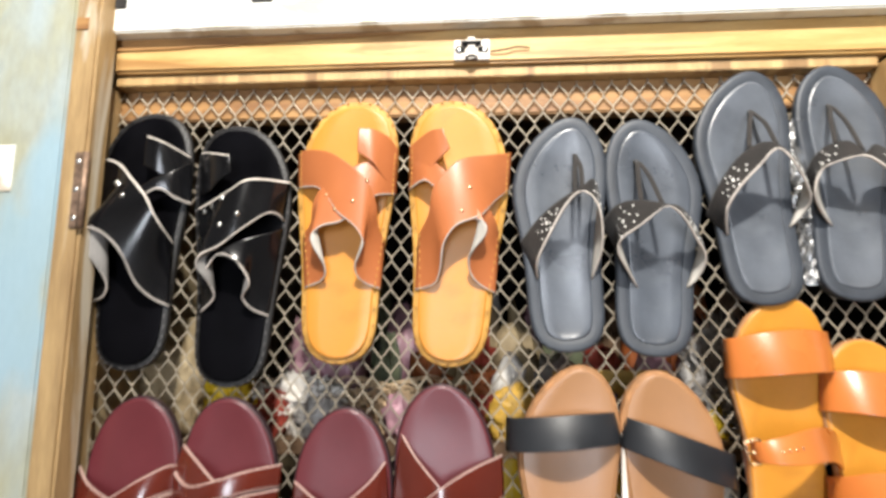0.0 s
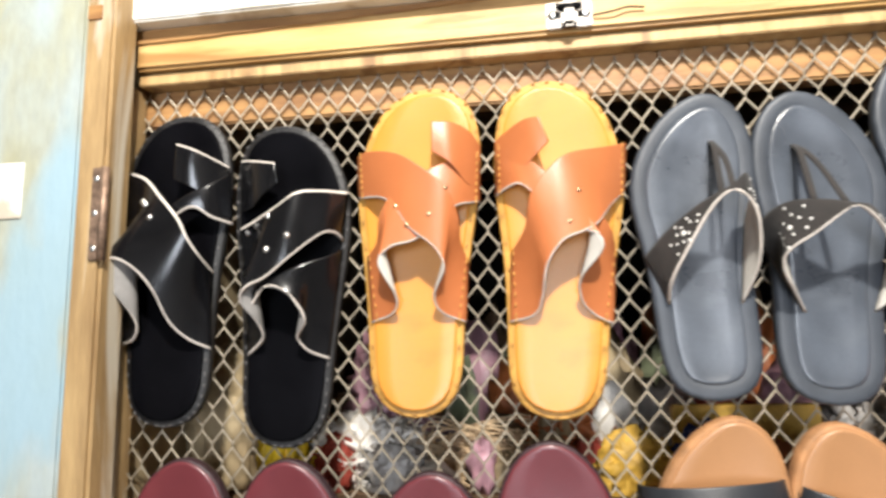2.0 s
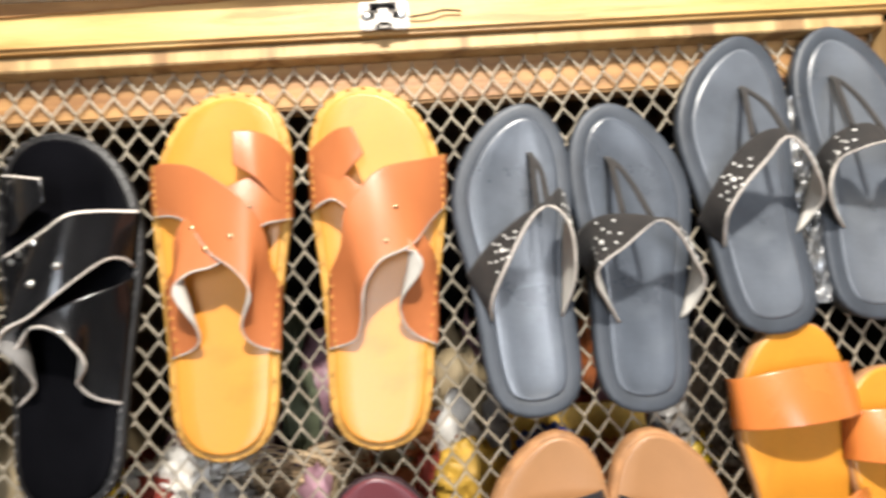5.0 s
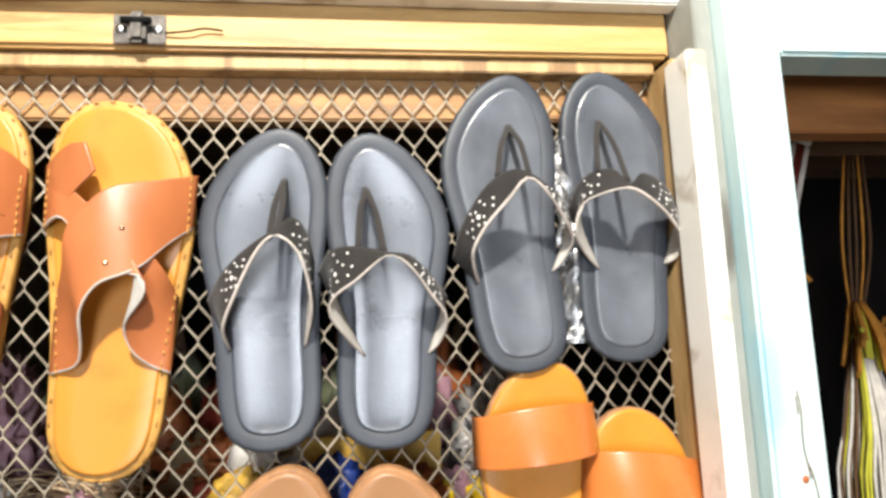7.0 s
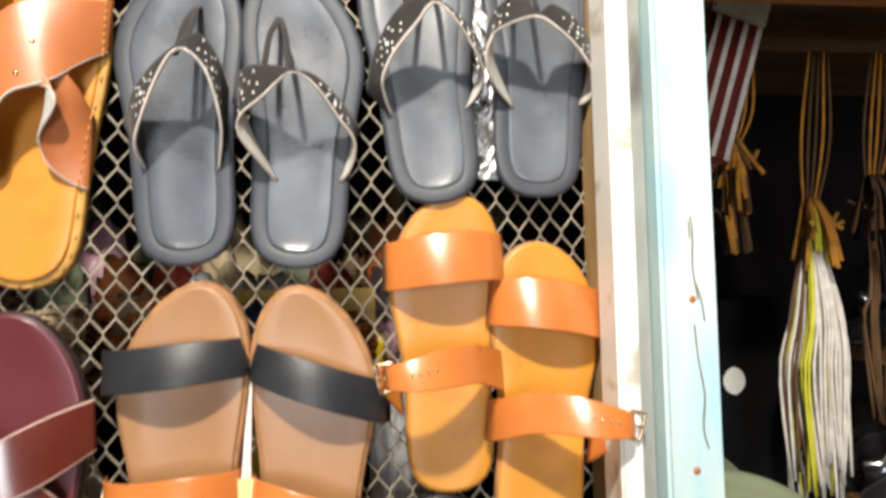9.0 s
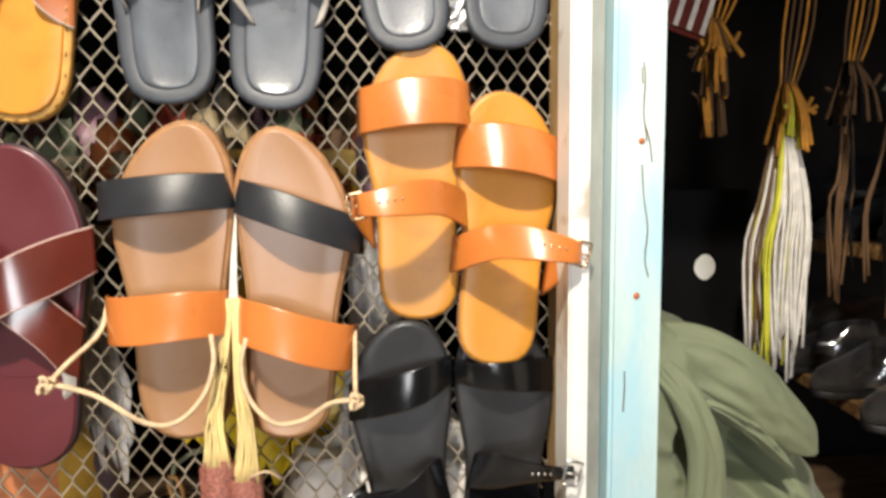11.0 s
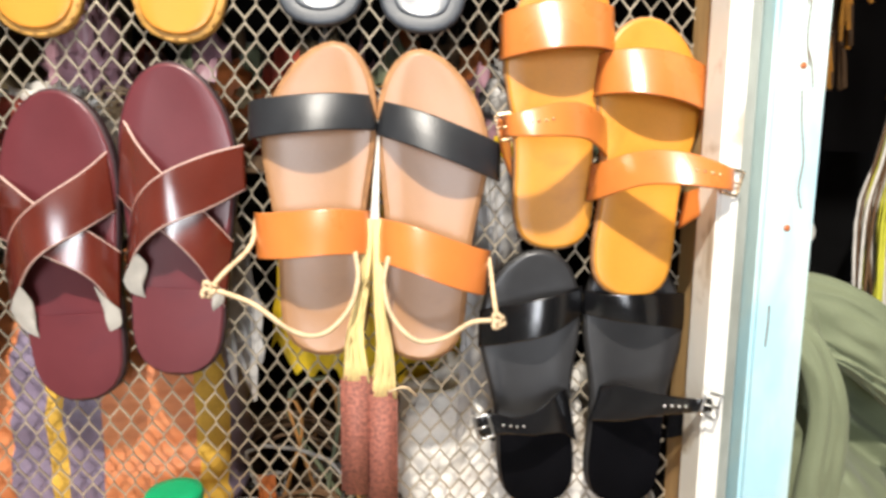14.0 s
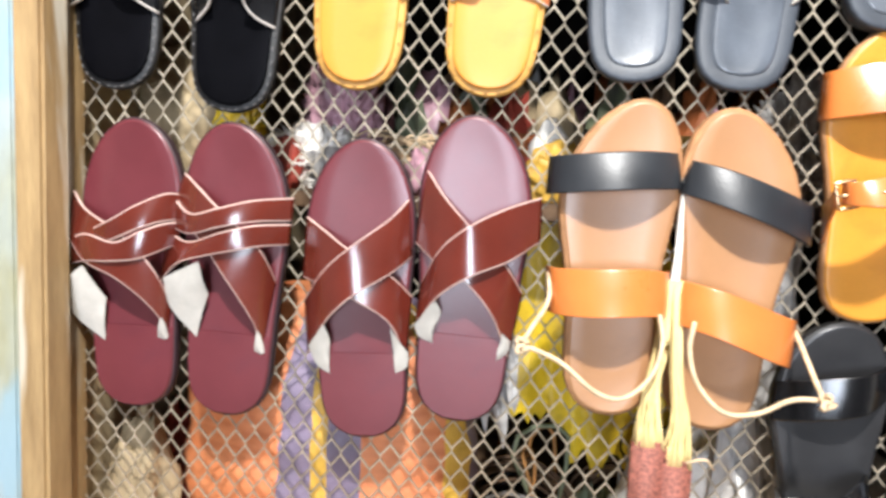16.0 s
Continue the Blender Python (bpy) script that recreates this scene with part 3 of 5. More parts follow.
        band("under_band", last, [(-0.93, 0.746, 0.013), (-0.54, 0.703, 0.026), (-0.10, 0.649, 0.036), (0.59, 0.565, 0.032), (0.91, 0.486, 0.013)], [(-1.04, 0.547, 0.013), (-0.54, 0.520, 0.030), (-0.03, 0.491, 0.040), (0.58, 0.407, 0.032), (0.78, 0.270, 0.013)], mats, ob)
        band("over_band", last, [(0.90, 0.804, 0.013), (0.59, 0.740, 0.028), (-0.06, 0.651, 0.043), (-0.54, 0.577, 0.036), (-1.02, 0.472, 0.013)], [(0.92, 0.614, 0.013), (0.60, 0.566, 0.035), (-0.01, 0.501, 0.047), (-0.52, 0.415, 0.035), (-0.98, 0.291, 0.013)], mats, ob)
        patch("lining", last, [(-0.56, 0.405, 0.034), (-0.51, 0.352, 0.026), (-0.55, 0.300, 0.020)], [(-0.91, 0.324, 0.022), (-0.80, 0.257, 0.017), (-0.58, 0.224, 0.015)], M["pale_lining"], ob)
        patch("lining", last, [(0.57, 0.392, 0.030), (0.58, 0.345, 0.024), (0.59, 0.304, 0.020)], [(0.84, 0.305, 0.020), (0.80, 0.254, 0.016), (0.60, 0.232, 0.015)], M["pale_lining"], ob)
    else:
        band("under_band", last, [(-0.89, 0.820, 0.013), (-0.53, 0.739, 0.026), (-0.06, 0.657, 0.036), (0.60, 0.544, 0.032), (0.94, 0.451, 0.013)], [(-0.97, 0.577, 0.013), (-0.51, 0.521, 0.030), (-0.03, 0.482, 0.040), (0.46, 0.382, 0.032), (0.80, 0.236, 0.013)], mats, ob)
        band("over_band", last, [(1.09, 0.759, 0.013), (0.55, 0.719, 0.030), (-0.03, 0.656, 0.044), (-0.48, 0.576, 0.036), (-0.81, 0.452, 0.013)], [(1.14, 0.618, 0.013), (0.64, 0.555, 0.036), (0.04, 0.501, 0.047), (-0.49, 0.418, 0.036), (-0.86, 0.298, 0.013)], mats, ob)
        patch("lining", last, [(-0.50, 0.416, 0.034), (-0.40, 0.368, 0.026), (-0.52, 0.305, 0.020)], [(-0.84, 0.317, 0.020), (-0.76, 0.279, 0.017), (-0.51, 0.259, 0.015)], M["pale_lining"], ob)
        patch("lining", last, [(0.65, 0.327, 0.026), (0.65, 0.297, 0.022), (0.61, 0.264, 0.018)], [(0.81, 0.297, 0.018), (0.78, 0.257, 0.016), (0.61, 0.225, 0.015)], M["pale_lining"], ob)
    return ob


def footbed_sandal(name, label, x, z, ang, side, group, drop, tie):
    """A cork-coloured footbed with a black front band, an orange rear band and a knotted leather cord."""
    last = Last(0.280, 0.0525, 0.0405, side, tip=0.34, waist=0.73, full=0.2)
    ob = thing(name, label, "sandal", group, heel_to_toe(last, x, z, ang))
    part("sole", slab(last, [(0.002, 0), (0, 0.004), (0.0005, 0.013), (0.003, 0.0165), (0.006, 0.0145)], dish=0.004), M["cork_side"], ob)
    part("footbed", slab(last, [(0.0035, 0.0165), (0.0042, 0.0184), (0.006, 0.0188)], dish=0.003), M["cork"], ob)
    d = drop
    fall = lambda u, v: (u, v - d * (u + 1) / 2.1)
    strap("front_band", last, [fall(-0.98, 0.83), fall(-0.3, 0.832), fall(0.4, 0.826), fall(1.12, 0.818)], [fall(-1.04, 0.725), fall(-0.3, 0.722), fall(0.4, 0.714), fall(1.16, 0.702)], 0.010, 0.027, 0.037, [M["charcoal_leather"], M["charcoal_leather"], M["pale_lining"]], ob, arch=0.5, label="black leather band")
    strap("rear_band", last, [fall(-0.90, 0.475), fall(-0.3, 0.49), fall(0.4, 0.485), fall(1.12, 0.478)], [fall(-0.88, 0.345), fall(-0.3, 0.358), fall(0.4, 0.35), fall(1.10, 0.338)], 0.013, 0.036, 0.048, [M["orange_leather"], M["orange_leather"], M["pale_lining"]], ob, arch=0.45, label="orange leather band")
    knot = last.at(*tie)
    tube("cord", [last.at(-0.62, 0.36, 0.046), last.at(-0.66, 0.28, 0.052), last.at(-0.50, 0.19, 0.058), last.at(-0.1, 0.125, 0.063), last.at(0.35, 0.14, 0.067), last.at(0.5 * (0.35 + tie[0]), 0.02 + 0.5 * (0.14 + tie[1]), 0.072), knot], 0.0021, M["raw_cord"], ob, smooth_to=26)
    tube("cord", [knot, last.at(0.35 * 1.05 + 0.65 * tie[0], tie[1] + 0.04, 0.062), last.at(1.08, 0.38 - d * 0.6, 0.036), last.at(1.06, 0.46 - d, 0.018)], 0.0021, M["raw_cord"], ob, smooth_to=10)
    bm = bmesh.new()
    for k in range(3):
        c = knot + Vector((0.002 * math.cos(k * 2.1), 0.003 * math.sin(k * 2.1), 0.001 * k))
        tube_into(bm, [c + Vector((0.0030 * math.cos(a * 0.8 + k * 2), 0.0036 * math.sin(a * 0.8 + k * 2), 0.0008 * a)) for a in range(9)], 0.0019, 5)
    part("knot", bm, M["raw_cord"], ob)
    return ob


def strap_sandal(name, label, x, z, ang, side, group, dark=False, lift=0.0):
    """A flat sandal with two bands, the rear one with a buckle on a tab at the outer side."""
    last = Last(0.249, 0.0495, 0.0375, side, tip=0.22, waist=0.70, square=0.3, full=0.5)
    ob = thing(name, label, "sandal", group, pose(0, -lift, 0) @ heel_to_toe(last, x, z, ang) @ pose(0, 0, 0, -math.degrees(math.asin(lift / last.L))))
    if dark:
        sole, bed, lea, metal = M["black_edge"], M["charcoal_insole"], M["black_leather"], M["steel"]
    else:
        sole, bed, lea, metal = M["cork_side"], M["mustard_insole"], M["orange_leather"], M["brass"]
    part("sole", slab(last, [(0.002, 0), (0, 0.003), (0, 0.009), (0.001, 0.0105)]), sole, ob)
    part("insole", slab(last, [(0.0012, 0.0095), (0.002, 0.012), (0.0045, 0.0125)], dish=0.0015), bed, ob)
    mats = [lea, lea, M["black_edge"] if dark else M["tan_leather"]]
    if dark:
        heel_pad(last, 0.0025, 0.0142, M["black_insole"], ob, 0.39)
        if side < 0:
            band("front_band", last, [(0.91, 0.785, 0.012), (0.32, 0.813, 0.028), (-0.39, 0.834, 0.033), (-1.04, 0.847, 0.012)], [(0.98, 0.646, 0.012), (0.40, 0.672, 0.030), (-0.32, 0.700, 0.035), (-1.01, 0.741, 0.012)], mats, ob)
            over, sp = band("rear_band", last, [(-0.64, 0.460, 0.014), (-0.37, 0.467, 0.030), (0.03, 0.433, 0.042), (0.45, 0.428, 0.050), (0.83, 0.456, 0.055), (1.10, 0.452, 0.056)], [(-0.79, 0.253, 0.014), (-0.47, 0.316, 0.030), (-0.12, 0.342, 0.042), (0.19, 0.357, 0.050), (0.68, 0.378, 0.055), (1.15, 0.383, 0.056)], mats, ob)
        else:
            band("front_band", last, [(-1.05, 0.837, 0.012), (-0.67, 0.838, 0.030), (-0.06, 0.848, 0.034), (0.89, 0.842, 0.012)], [(-1.02, 0.748, 0.012), (-0.55, 0.744, 0.030), (0.07, 0.737, 0.034), (0.97, 0.707, 0.012)], mats, ob)
            over, sp = band("rear_band", last, [(-0.59, 0.475, 0.014), (-0.29, 0.506, 0.030), (0.07, 0.506, 0.046), (0.39, 0.518, 0.064), (0.61, 0.534, 0.078), (0.87, 0.541, 0.081)], [(-0.74, 0.340, 0.014), (-0.27, 0.370, 0.032), (0.08, 0.415, 0.048), (0.41, 0.454, 0.064), (0.63, 0.486, 0.078), (0.90, 0.497, 0.081)], mats, ob)
    else:
        strap("front_band", last, [(-1.03, 0.85), (-0.4, 0.862), (0.3, 0.855), (1.02, 0.83)], [(-1.05, 0.70), (-0.4, 0.70), (0.3, 0.692), (1.04, 0.675)], 0.009, 0.025, 0.037, mats, ob, arch=0.5)
        over, sp = strap("rear_band", last, [(-0.94, 0.46), (-0.4, 0.505), (0.1, 0.51), (0.6, 0.49), (1.10, 0.465)], [(-0.96, 0.33), (-0.4, 0.39), (0.1, 0.40), (0.6, 0.40), (1.10, 0.40)], 0.010, 0.031, 0.042, mats, ob, arch=0.5, ends=(0, 0.052))
    # the tab that comes up from the sole to the buckle
    strap("tab", last, [(0.80, 0.40), (0.98, 0.43), (1.12, 0.46)], [(0.76, 0.27), (0.98, 0.34), (1.12, 0.395)], 0.010, 0.004, 0.004, mats, ob, n=10, ends=(0, 0.050))
    buckle(last, last.at(0.82, 0.524, 0.0850) if dark and side > 0 else last.at(1.06, 0.432, 0.0655), ob, metal, (0.013, 0.02), -12 * side)
    for k in range(4):
        part("eyelet", dome_into(bmesh.new(), sp(0.62 + 0.06 * k, 0.5)[0] + Vector((0, 0, 0.0006)), 0.0013, 0.0008, sides=6), metal, over)
    return ob


# ---- the setting ----
def structure(name, x0, x1, y0, y1, z0, z1, mat, bevel=0.0):
    return box(name, x0, x1, y0, y1, z0, z1, mat, bevel=bevel, kind="structure")


structure("floor", -2.6, 3.2, -2.6, 2.6, -0.1, 0.0, M["concrete"])
structure("ceiling", -2.6, 3.2, -2.6, 2.6, 2.8, 2.9, M["plaster"])
structure("wall_north", -2.6, 3.2, 2.6, 2.7, 0.0, 2.8, M["plaster"])
structure("wall_west", -2.7, -2.6, -2.6, 2.6, 0.0, 2.8, M["plaster"])
structure("wall_east", 3.2, 3.3, -2.6, 2.6, 0.0, 2.8, M["plaster"])
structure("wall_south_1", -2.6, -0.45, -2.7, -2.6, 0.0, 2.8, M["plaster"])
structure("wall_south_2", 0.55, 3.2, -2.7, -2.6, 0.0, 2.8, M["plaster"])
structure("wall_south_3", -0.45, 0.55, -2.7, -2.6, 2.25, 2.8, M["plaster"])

# ---- the stall's wooden casing ----
casing = tagged(thing("stall_casing", "wooden stall casing with painted posts and boards", "stall"), kind="structure")
box("side_panel", -1.5, -0.362, 0.6135, 0.632, 0.0, 2.45, M["panel_paint"], casing, 0.002, "pale blue-white painted board, blotched")
box("fascia", -0.343, 1.9, 0.636, 0.655, 1.882, 2.45, M["white_paint"], casing, 0.002, "white painted board")
box("post", 0.5225, 0.5675, 0.6, 0.66, 0.0, 1.90, M["mint_paint"], casing, 0.003, "pale mint painted post with rust marks")
box("filler", 0.5055, 0.5215, 0.618, 0.66, 0.0, 1.90, M["grey_gap"], casing, 0.001, "dirty grey strip")
box("top_rail", 0.5685, 1.9, 0.602, 0.645, 1.8225, 1.905, M["mint_paint"], casing, 0.003, "pale mint painted rail")
box("lintel", 0.5685, 1.9, 0.70, 0.73, 1.79, 1.90, M["wood_brown"], casing, 0.002, "brown board")
# back, partition and right side coloured almost black to imitate interior shade
box("back_board", -1.5, 1.9, 1.48, 1.50, 0.0, 2.45, M["shaded_board"], casing, 0)
box("roof_board", -1.5, 1.9, 0.75, 1.478, 1.93, 1.95, M["wood_raw"], casing, 0)
box("partition", 0.53, 0.55, 0.68, 1.476, 0.0, 1.90, M["shaded_board"], casing, 0)
box("side_board", 1.88, 1.9, 0.66, 1.476, 0.0, 1.928, M["shaded_board"], casing, 0)
box("side_board", -0.40, -0.3615, 0.69, 1.476, 0.0, 1.928, M["beige_board"], casing, 0)
box("base_board", -0.36, 0.526, 0.70, 1.474, 0.90, 0.92, M["wood_raw"], casing, 0.001)
box("ledge", -1.5, 1.9, 0.40, 0.66, 0.86, 0.884, M["wood"], casing, 0.003, "plain wooden ledge")
box("front_board", -1.5, 1.9, 0.615, 0.635, 0.0, 0.858, M["panel_paint"], casing, 0.002)

# ---- the mesh door ----
door = tagged(thing("mesh_door", "wooden framed display door covered with wire mesh", "door"), kind="structure")
box("top_beam", -0.343, 0.5045, 0.656, 0.683, 1.8435, 1.905, M["wood"], door, 0.003, "yellow varnished pine beam")
box("lip", -0.343, 0.4930, 0.664, 0.6825, 1.831, 1.8425, M["wood_pale"], door, 0.001, "thin pale pine strip")
box("back_rail", -0.36, 0.5045, 0.684, 0.705, 1.795, 1.870, M["wood_dark"], door, 0.002, "brown pine rail")
box("stile", -0.361, -0.333, 0.612, 0.645, 0.89, 1.93, M["wood_up"], door, 0.003, "rough pine stile")
box("stile_back", -0.3605, -0.346, 0.6455, 0.683, 0.89, 1.83, M["wood_up"], door, 0.002, "rough pine batten")
box("stile", 0.487, 0.5045, 0.602, 0.638, 0.89, 1.826, M["white_paint"], door, 0.002, "white painted stile")
box("stile_back", 0.4935, 0.5035, 0.6385, 0.683, 0.89, 1.835, M["wood_pale"], door, 0.002, "pine batten")
box("bottom_rail", -0.332, 0.486, 0.640, 0.674, 0.886, 0.93, M["wood"], door, 0.003)
PITCH, STEP = 0.0097, 0.0152
MESH_Y = 0.6785
# a dark weathered strip that tapers along the upper edge of the beam
bm = bmesh.new()
low = [Vector((-0.342 + 0.46 * k / 24, 0.6535, 1.869 + 0.017 * (k / 24) ** 1.5 + 0.0012 * noise.noise((k * 0.7, 0.0, 2.0)))) for k in range(25)]
rows = [[bm.verts.new((p.x, y, p.z)) for p in low] for y in (0.6535, 0.6558)]
tops = [[bm.verts.new((p.x, y, 1.8885)) for p in low] for y in (0.6535, 0.6558)]
for k in range(24):
    for q, w in ((rows[0], tops[0]), (rows[1], tops[1]), (rows[0], rows[1]), (tops[0], tops[1])):
        bm.faces.new((q[k], q[k + 1], w[k + 1], w[k]))
for k in (0, 24):
    bm.faces.new((rows[0][k], rows[1][k], tops[1][k], tops[0][k]))
part("weathered_edge", bm, M["wood_dark"], door, "dark weathered edge of the beam", smooth=False)
cols = int(0.87 / PITCH)
for c in range(cols + 1):
    bm = bmesh.new()
    rows = int((1.828 - 0.90) / STEP)
    pts = []
    for r in range(rows + 1):
        sgn = 1 if (r + c) % 2 == 0 else -1
        x = -0.352 + (c + 0.5) * PITCH + sgn * (PITCH / 2 - 0.0002)
        z = 1.828 - r * STEP
        wob = noise.noise((x * 6, z * 6, 3.0)) * 0.003
        y = MESH_Y + 0.0012 + noise.noise((x * 4, z * 4, 9.0)) * 0.0008
        for dz in (0.0022, -0.0022):
            pts.append((x + wob, y, z + dz + noise.noise((x * 5, z * 5, 1.0)) * 0.003))
    tube_into(bm, pts, 0.00098, 4)
    part("wire", bm, M["wire"], door)
# latch on the beam
latch = thing("latch", "small chrome cabinet latch screwed to the beam", "latch", m=pose(0.066, 0.656, 1.8575))
box("plate", -0.020, 0.019, -0.0025, -0.0004, -0.012, 0.012, M["dark_steel"], latch, 0.0008)
box("catch", -0.0075, 0.006, -0.010, -0.0027, -0.0125, 0.0125, M["dark_steel"], latch, 0.003)
tube("bolt", [(-0.012, -0.0085, 0.004), (0.010, -0.0085, 0.004)], 0.003, M["black_rubber"], latch, 8)
for xx in (-0.0143, 0.0133):
    part("screw", dome_into(bmesh.new(), (xx, -0.0026, 0.0), 0.0046, 0.002, Vector((0, -1, 0))), M["steel"], latch)
tube("wire_hook", [(0.019, -0.003, -0.003), (0.036, -0.005, -0.002), (0.048, -0.004, 0.001), (0.062, -0.003, 0.0)], 0.0009, M["black_rubber"], latch, 5, 10)
hinge = thing("hinge", "small rusty steel hinge on the pine stile", "hinge")
box("leaf", -0.3435, -0.3345, 0.6095, 0.6115, 1.655, 1.735, M["rust_steel"], hinge, 0.0006)
tube("knuckle", [(-0.332, 0.611, 1.655), (-0.332, 0.611, 1.735)], 0.0035, M["rust_steel"], hinge, 10)
for zz in (1.665, 1.695, 1.725):
    part("screw", dome_into(bmesh.new(), (-0.339, 0.6094, zz), 0.0028, 0.0012, Vector((0, -1, 0))), M["steel"], hinge)

# ---- sandals on the mesh ----
DARK_UNDER = [M["black_leather"], M["pale_edge"], M["grey_lining"], M["black_leather"]]
DARK_LOOP = [M["black_leather"], M["black_leather"], M["grey_lining"], M["pale_edge"]]
DARK = [M["black_leather"], M["pale_edge"], M["grey_lining"], M["pale_edge"]]
TAN = [M["tan_leather"], M["pale_edge"], M["pale_lining"], M["tan_leather"]]
TAN_PLAIN = [M["tan_leather"], M["tan_leather"], M["pale_lining"]]
last, shoe_at = slipper("black leather slipper with crossed bands and steel rivets", -0.303, 1.509, 2.1, -1, True, "black slippers")
band("front_band", last, [(-1.02, 0.796, 0.012), (-0.85, 0.749, 0.028), (-0.59, 0.721, 0.034), (-0.25, 0.684, 0.035), (0.13, 0.644, 0.032), (0.69, 0.600, 0.012)], [(-1.08, 0.625, 0.012), (-0.85, 0.640, 0.027), (-0.63, 0.668, 0.033), (-0.41, 0.656, 0.035), (-0.07, 0.600, 0.033), (0.58, 0.513, 0.012)], DARK_UNDER, shoe_at, rim=0.0021)
over, sp = band("saddle", last, [(0.97, 0.825, 0.012), (0.29, 0.777, 0.032), (-0.13, 0.707, 0.042), (-0.50, 0.632, 0.048), (-0.65, 0.573, 0.046), (-0.75, 0.521, 0.034), (-0.77, 0.479, 0.012)], [(0.83, 0.255, 0.012), (0.50, 0.274, 0.020), (0.35, 0.326, 0.030), (0.50, 0.397, 0.042), (0.73, 0.461, 0.050), (0.72, 0.506, 0.053), (0.48, 0.513, 0.053), (0.17, 0.481, 0.051), (-0.10, 0.417, 0.046), (-0.26, 0.323, 0.034), (-0.47, 0.270, 0.022), (-0.76, 0.239, 0.012)], DARK, shoe_at, rim=0.0021)
band("toe_loop", last, [(-0.30, 0.874, 0.036), (-0.57, 0.855, 0.036), (-0.79, 0.835, 0.027), (-0.99, 0.814, 0.012)], [(-0.26, 0.763, 0.034), (-0.50, 0.739, 0.034), (-0.79, 0.708, 0.026), (-1.05, 0.687, 0.012)], DARK_LOOP, shoe_at)
rivets(last, sp, [(0.18, 0.70), (0.11, 0.684), (-0.08, 0.641), (0.72, 0.617), (0.66, 0.554)], True, over)
last, shoe_at = slipper("black leather slipper with a wide riveted band", -0.193, 1.492, -0.5, 1, True, "black slippers")
band("saddle", last, [(0.88, 0.597, 0.012), (0.73, 0.570, 0.026), (0.46, 0.547, 0.037), (0.16, 0.521, 0.043), (-0.23, 0.482, 0.045), (-0.65, 0.421, 0.030)], [(0.71, 0.266, 0.012), (0.42, 0.289, 0.020), (0.30, 0.328, 0.028), (0.48, 0.375, 0.037), (0.41, 0.421, 0.043), (0.19, 0.466, 0.046), (-0.10, 0.478, 0.047), (-0.37, 0.420, 0.040)], DARK_UNDER, shoe_at, rim=0.0021)
over, sp = band("cross_band", last, [(-0.87, 0.666, 0.012), (-0.43, 0.678, 0.034), (0.00, 0.715, 0.044), (0.30, 0.750, 0.046), (0.58, 0.765, 0.034), (0.94, 0.774, 0.012)], [(-0.63, 0.273, 0.012), (-0.30, 0.324, 0.024), (-0.33, 0.377, 0.036), (-0.51, 0.432, 0.047), (-0.39, 0.469, 0.052), (-0.07, 0.498, 0.053), (0.27, 0.558, 0.049), (0.65, 0.629, 0.036), (0.81, 0.638, 0.022), (0.88, 0.620, 0.012)], DARK, shoe_at, rim=0.0021)
band("toe_loop", last, [(-0.92, 0.884, 0.012), (-0.64, 0.869, 0.028), (-0.32, 0.855, 0.037), (-0.12, 0.848, 0.039)], [(-0.86, 0.718, 0.012), (-0.56, 0.718, 0.028), (-0.30, 0.754, 0.037), (-0.06, 0.786, 0.039)], DARK_LOOP, shoe_at)
rivets(last, sp, [(-0.61, 0.627), (-0.38, 0.654), (-0.16, 0.68), (0.23, 0.624), (-0.09, 0.581), (-0.43, 0.518)], True, over)
last, shoe_at = slipper("tan leather slipper with honey footbed and stitched welt", -0.077, 1.517, 3.6, -1, False, "tan slippers")
under, us = band("under_band", last, [(-1.00, 0.790, 0.012), (-0.82, 0.759, 0.024), (-0.45, 0.734, 0.034), (-0.13, 0.701, 0.037), (0.28, 0.646, 0.037), (0.49, 0.584, 0.035), (0.56, 0.508, 0.028), (0.79, 0.474, 0.012)], [(-1.00, 0.632, 0.012), (-0.84, 0.621, 0.024), (-0.65, 0.605, 0.034), (-0.37, 0.547, 0.040), (-0.05, 0.504, 0.043), (0.27, 0.489, 0.043), (0.48, 0.442, 0.042), (0.25, 0.349, 0.030), (0.32, 0.303, 0.020), (0.69, 0.277, 0.012)], TAN, shoe_at)
over, sp = band("over_band", last, [(0.98, 0.785, 0.012), (0.74, 0.792, 0.022), (0.24, 0.767, 0.037), (-0.17, 0.717, 0.043), (-0.51, 0.661, 0.044), (-0.70, 0.579, 0.037), (-0.72, 0.506, 0.026), (-0.82, 0.453, 0.012)], [(0.94, 0.654, 0.012), (0.50, 0.640, 0.031), (0.24, 0.604, 0.039), (-0.01, 0.538, 0.044), (-0.35, 0.487, 0.046), (-0.52, 0.427, 0.043), (-0.34, 0.349, 0.030), (-0.43, 0.304, 0.020), (-0.77, 0.278, 0.012)], TAN, shoe_at)
band("toe_loop", last, [(-1.00, 0.807, 0.012), (-0.83, 0.842, 0.024), (-0.58, 0.858, 0.034), (-0.30, 0.858, 0.038)], [(-0.99, 0.672, 0.012), (-0.82, 0.678, 0.026), (-0.61, 0.728, 0.036), (-0.30, 0.767, 0.038)], TAN_PLAIN, shoe_at)
rivets(last, sp, [(-0.26, 0.578), (0.26, 0.606), (-0.56, 0.659), (0.07, 0.542)], False, over)
seams(sp, over)
seams(us, under)
last, shoe_at = slipper("tan leather slipper with honey footbed and stitched welt", 0.039, 1.515, 1.1, 1, False, "tan slippers")
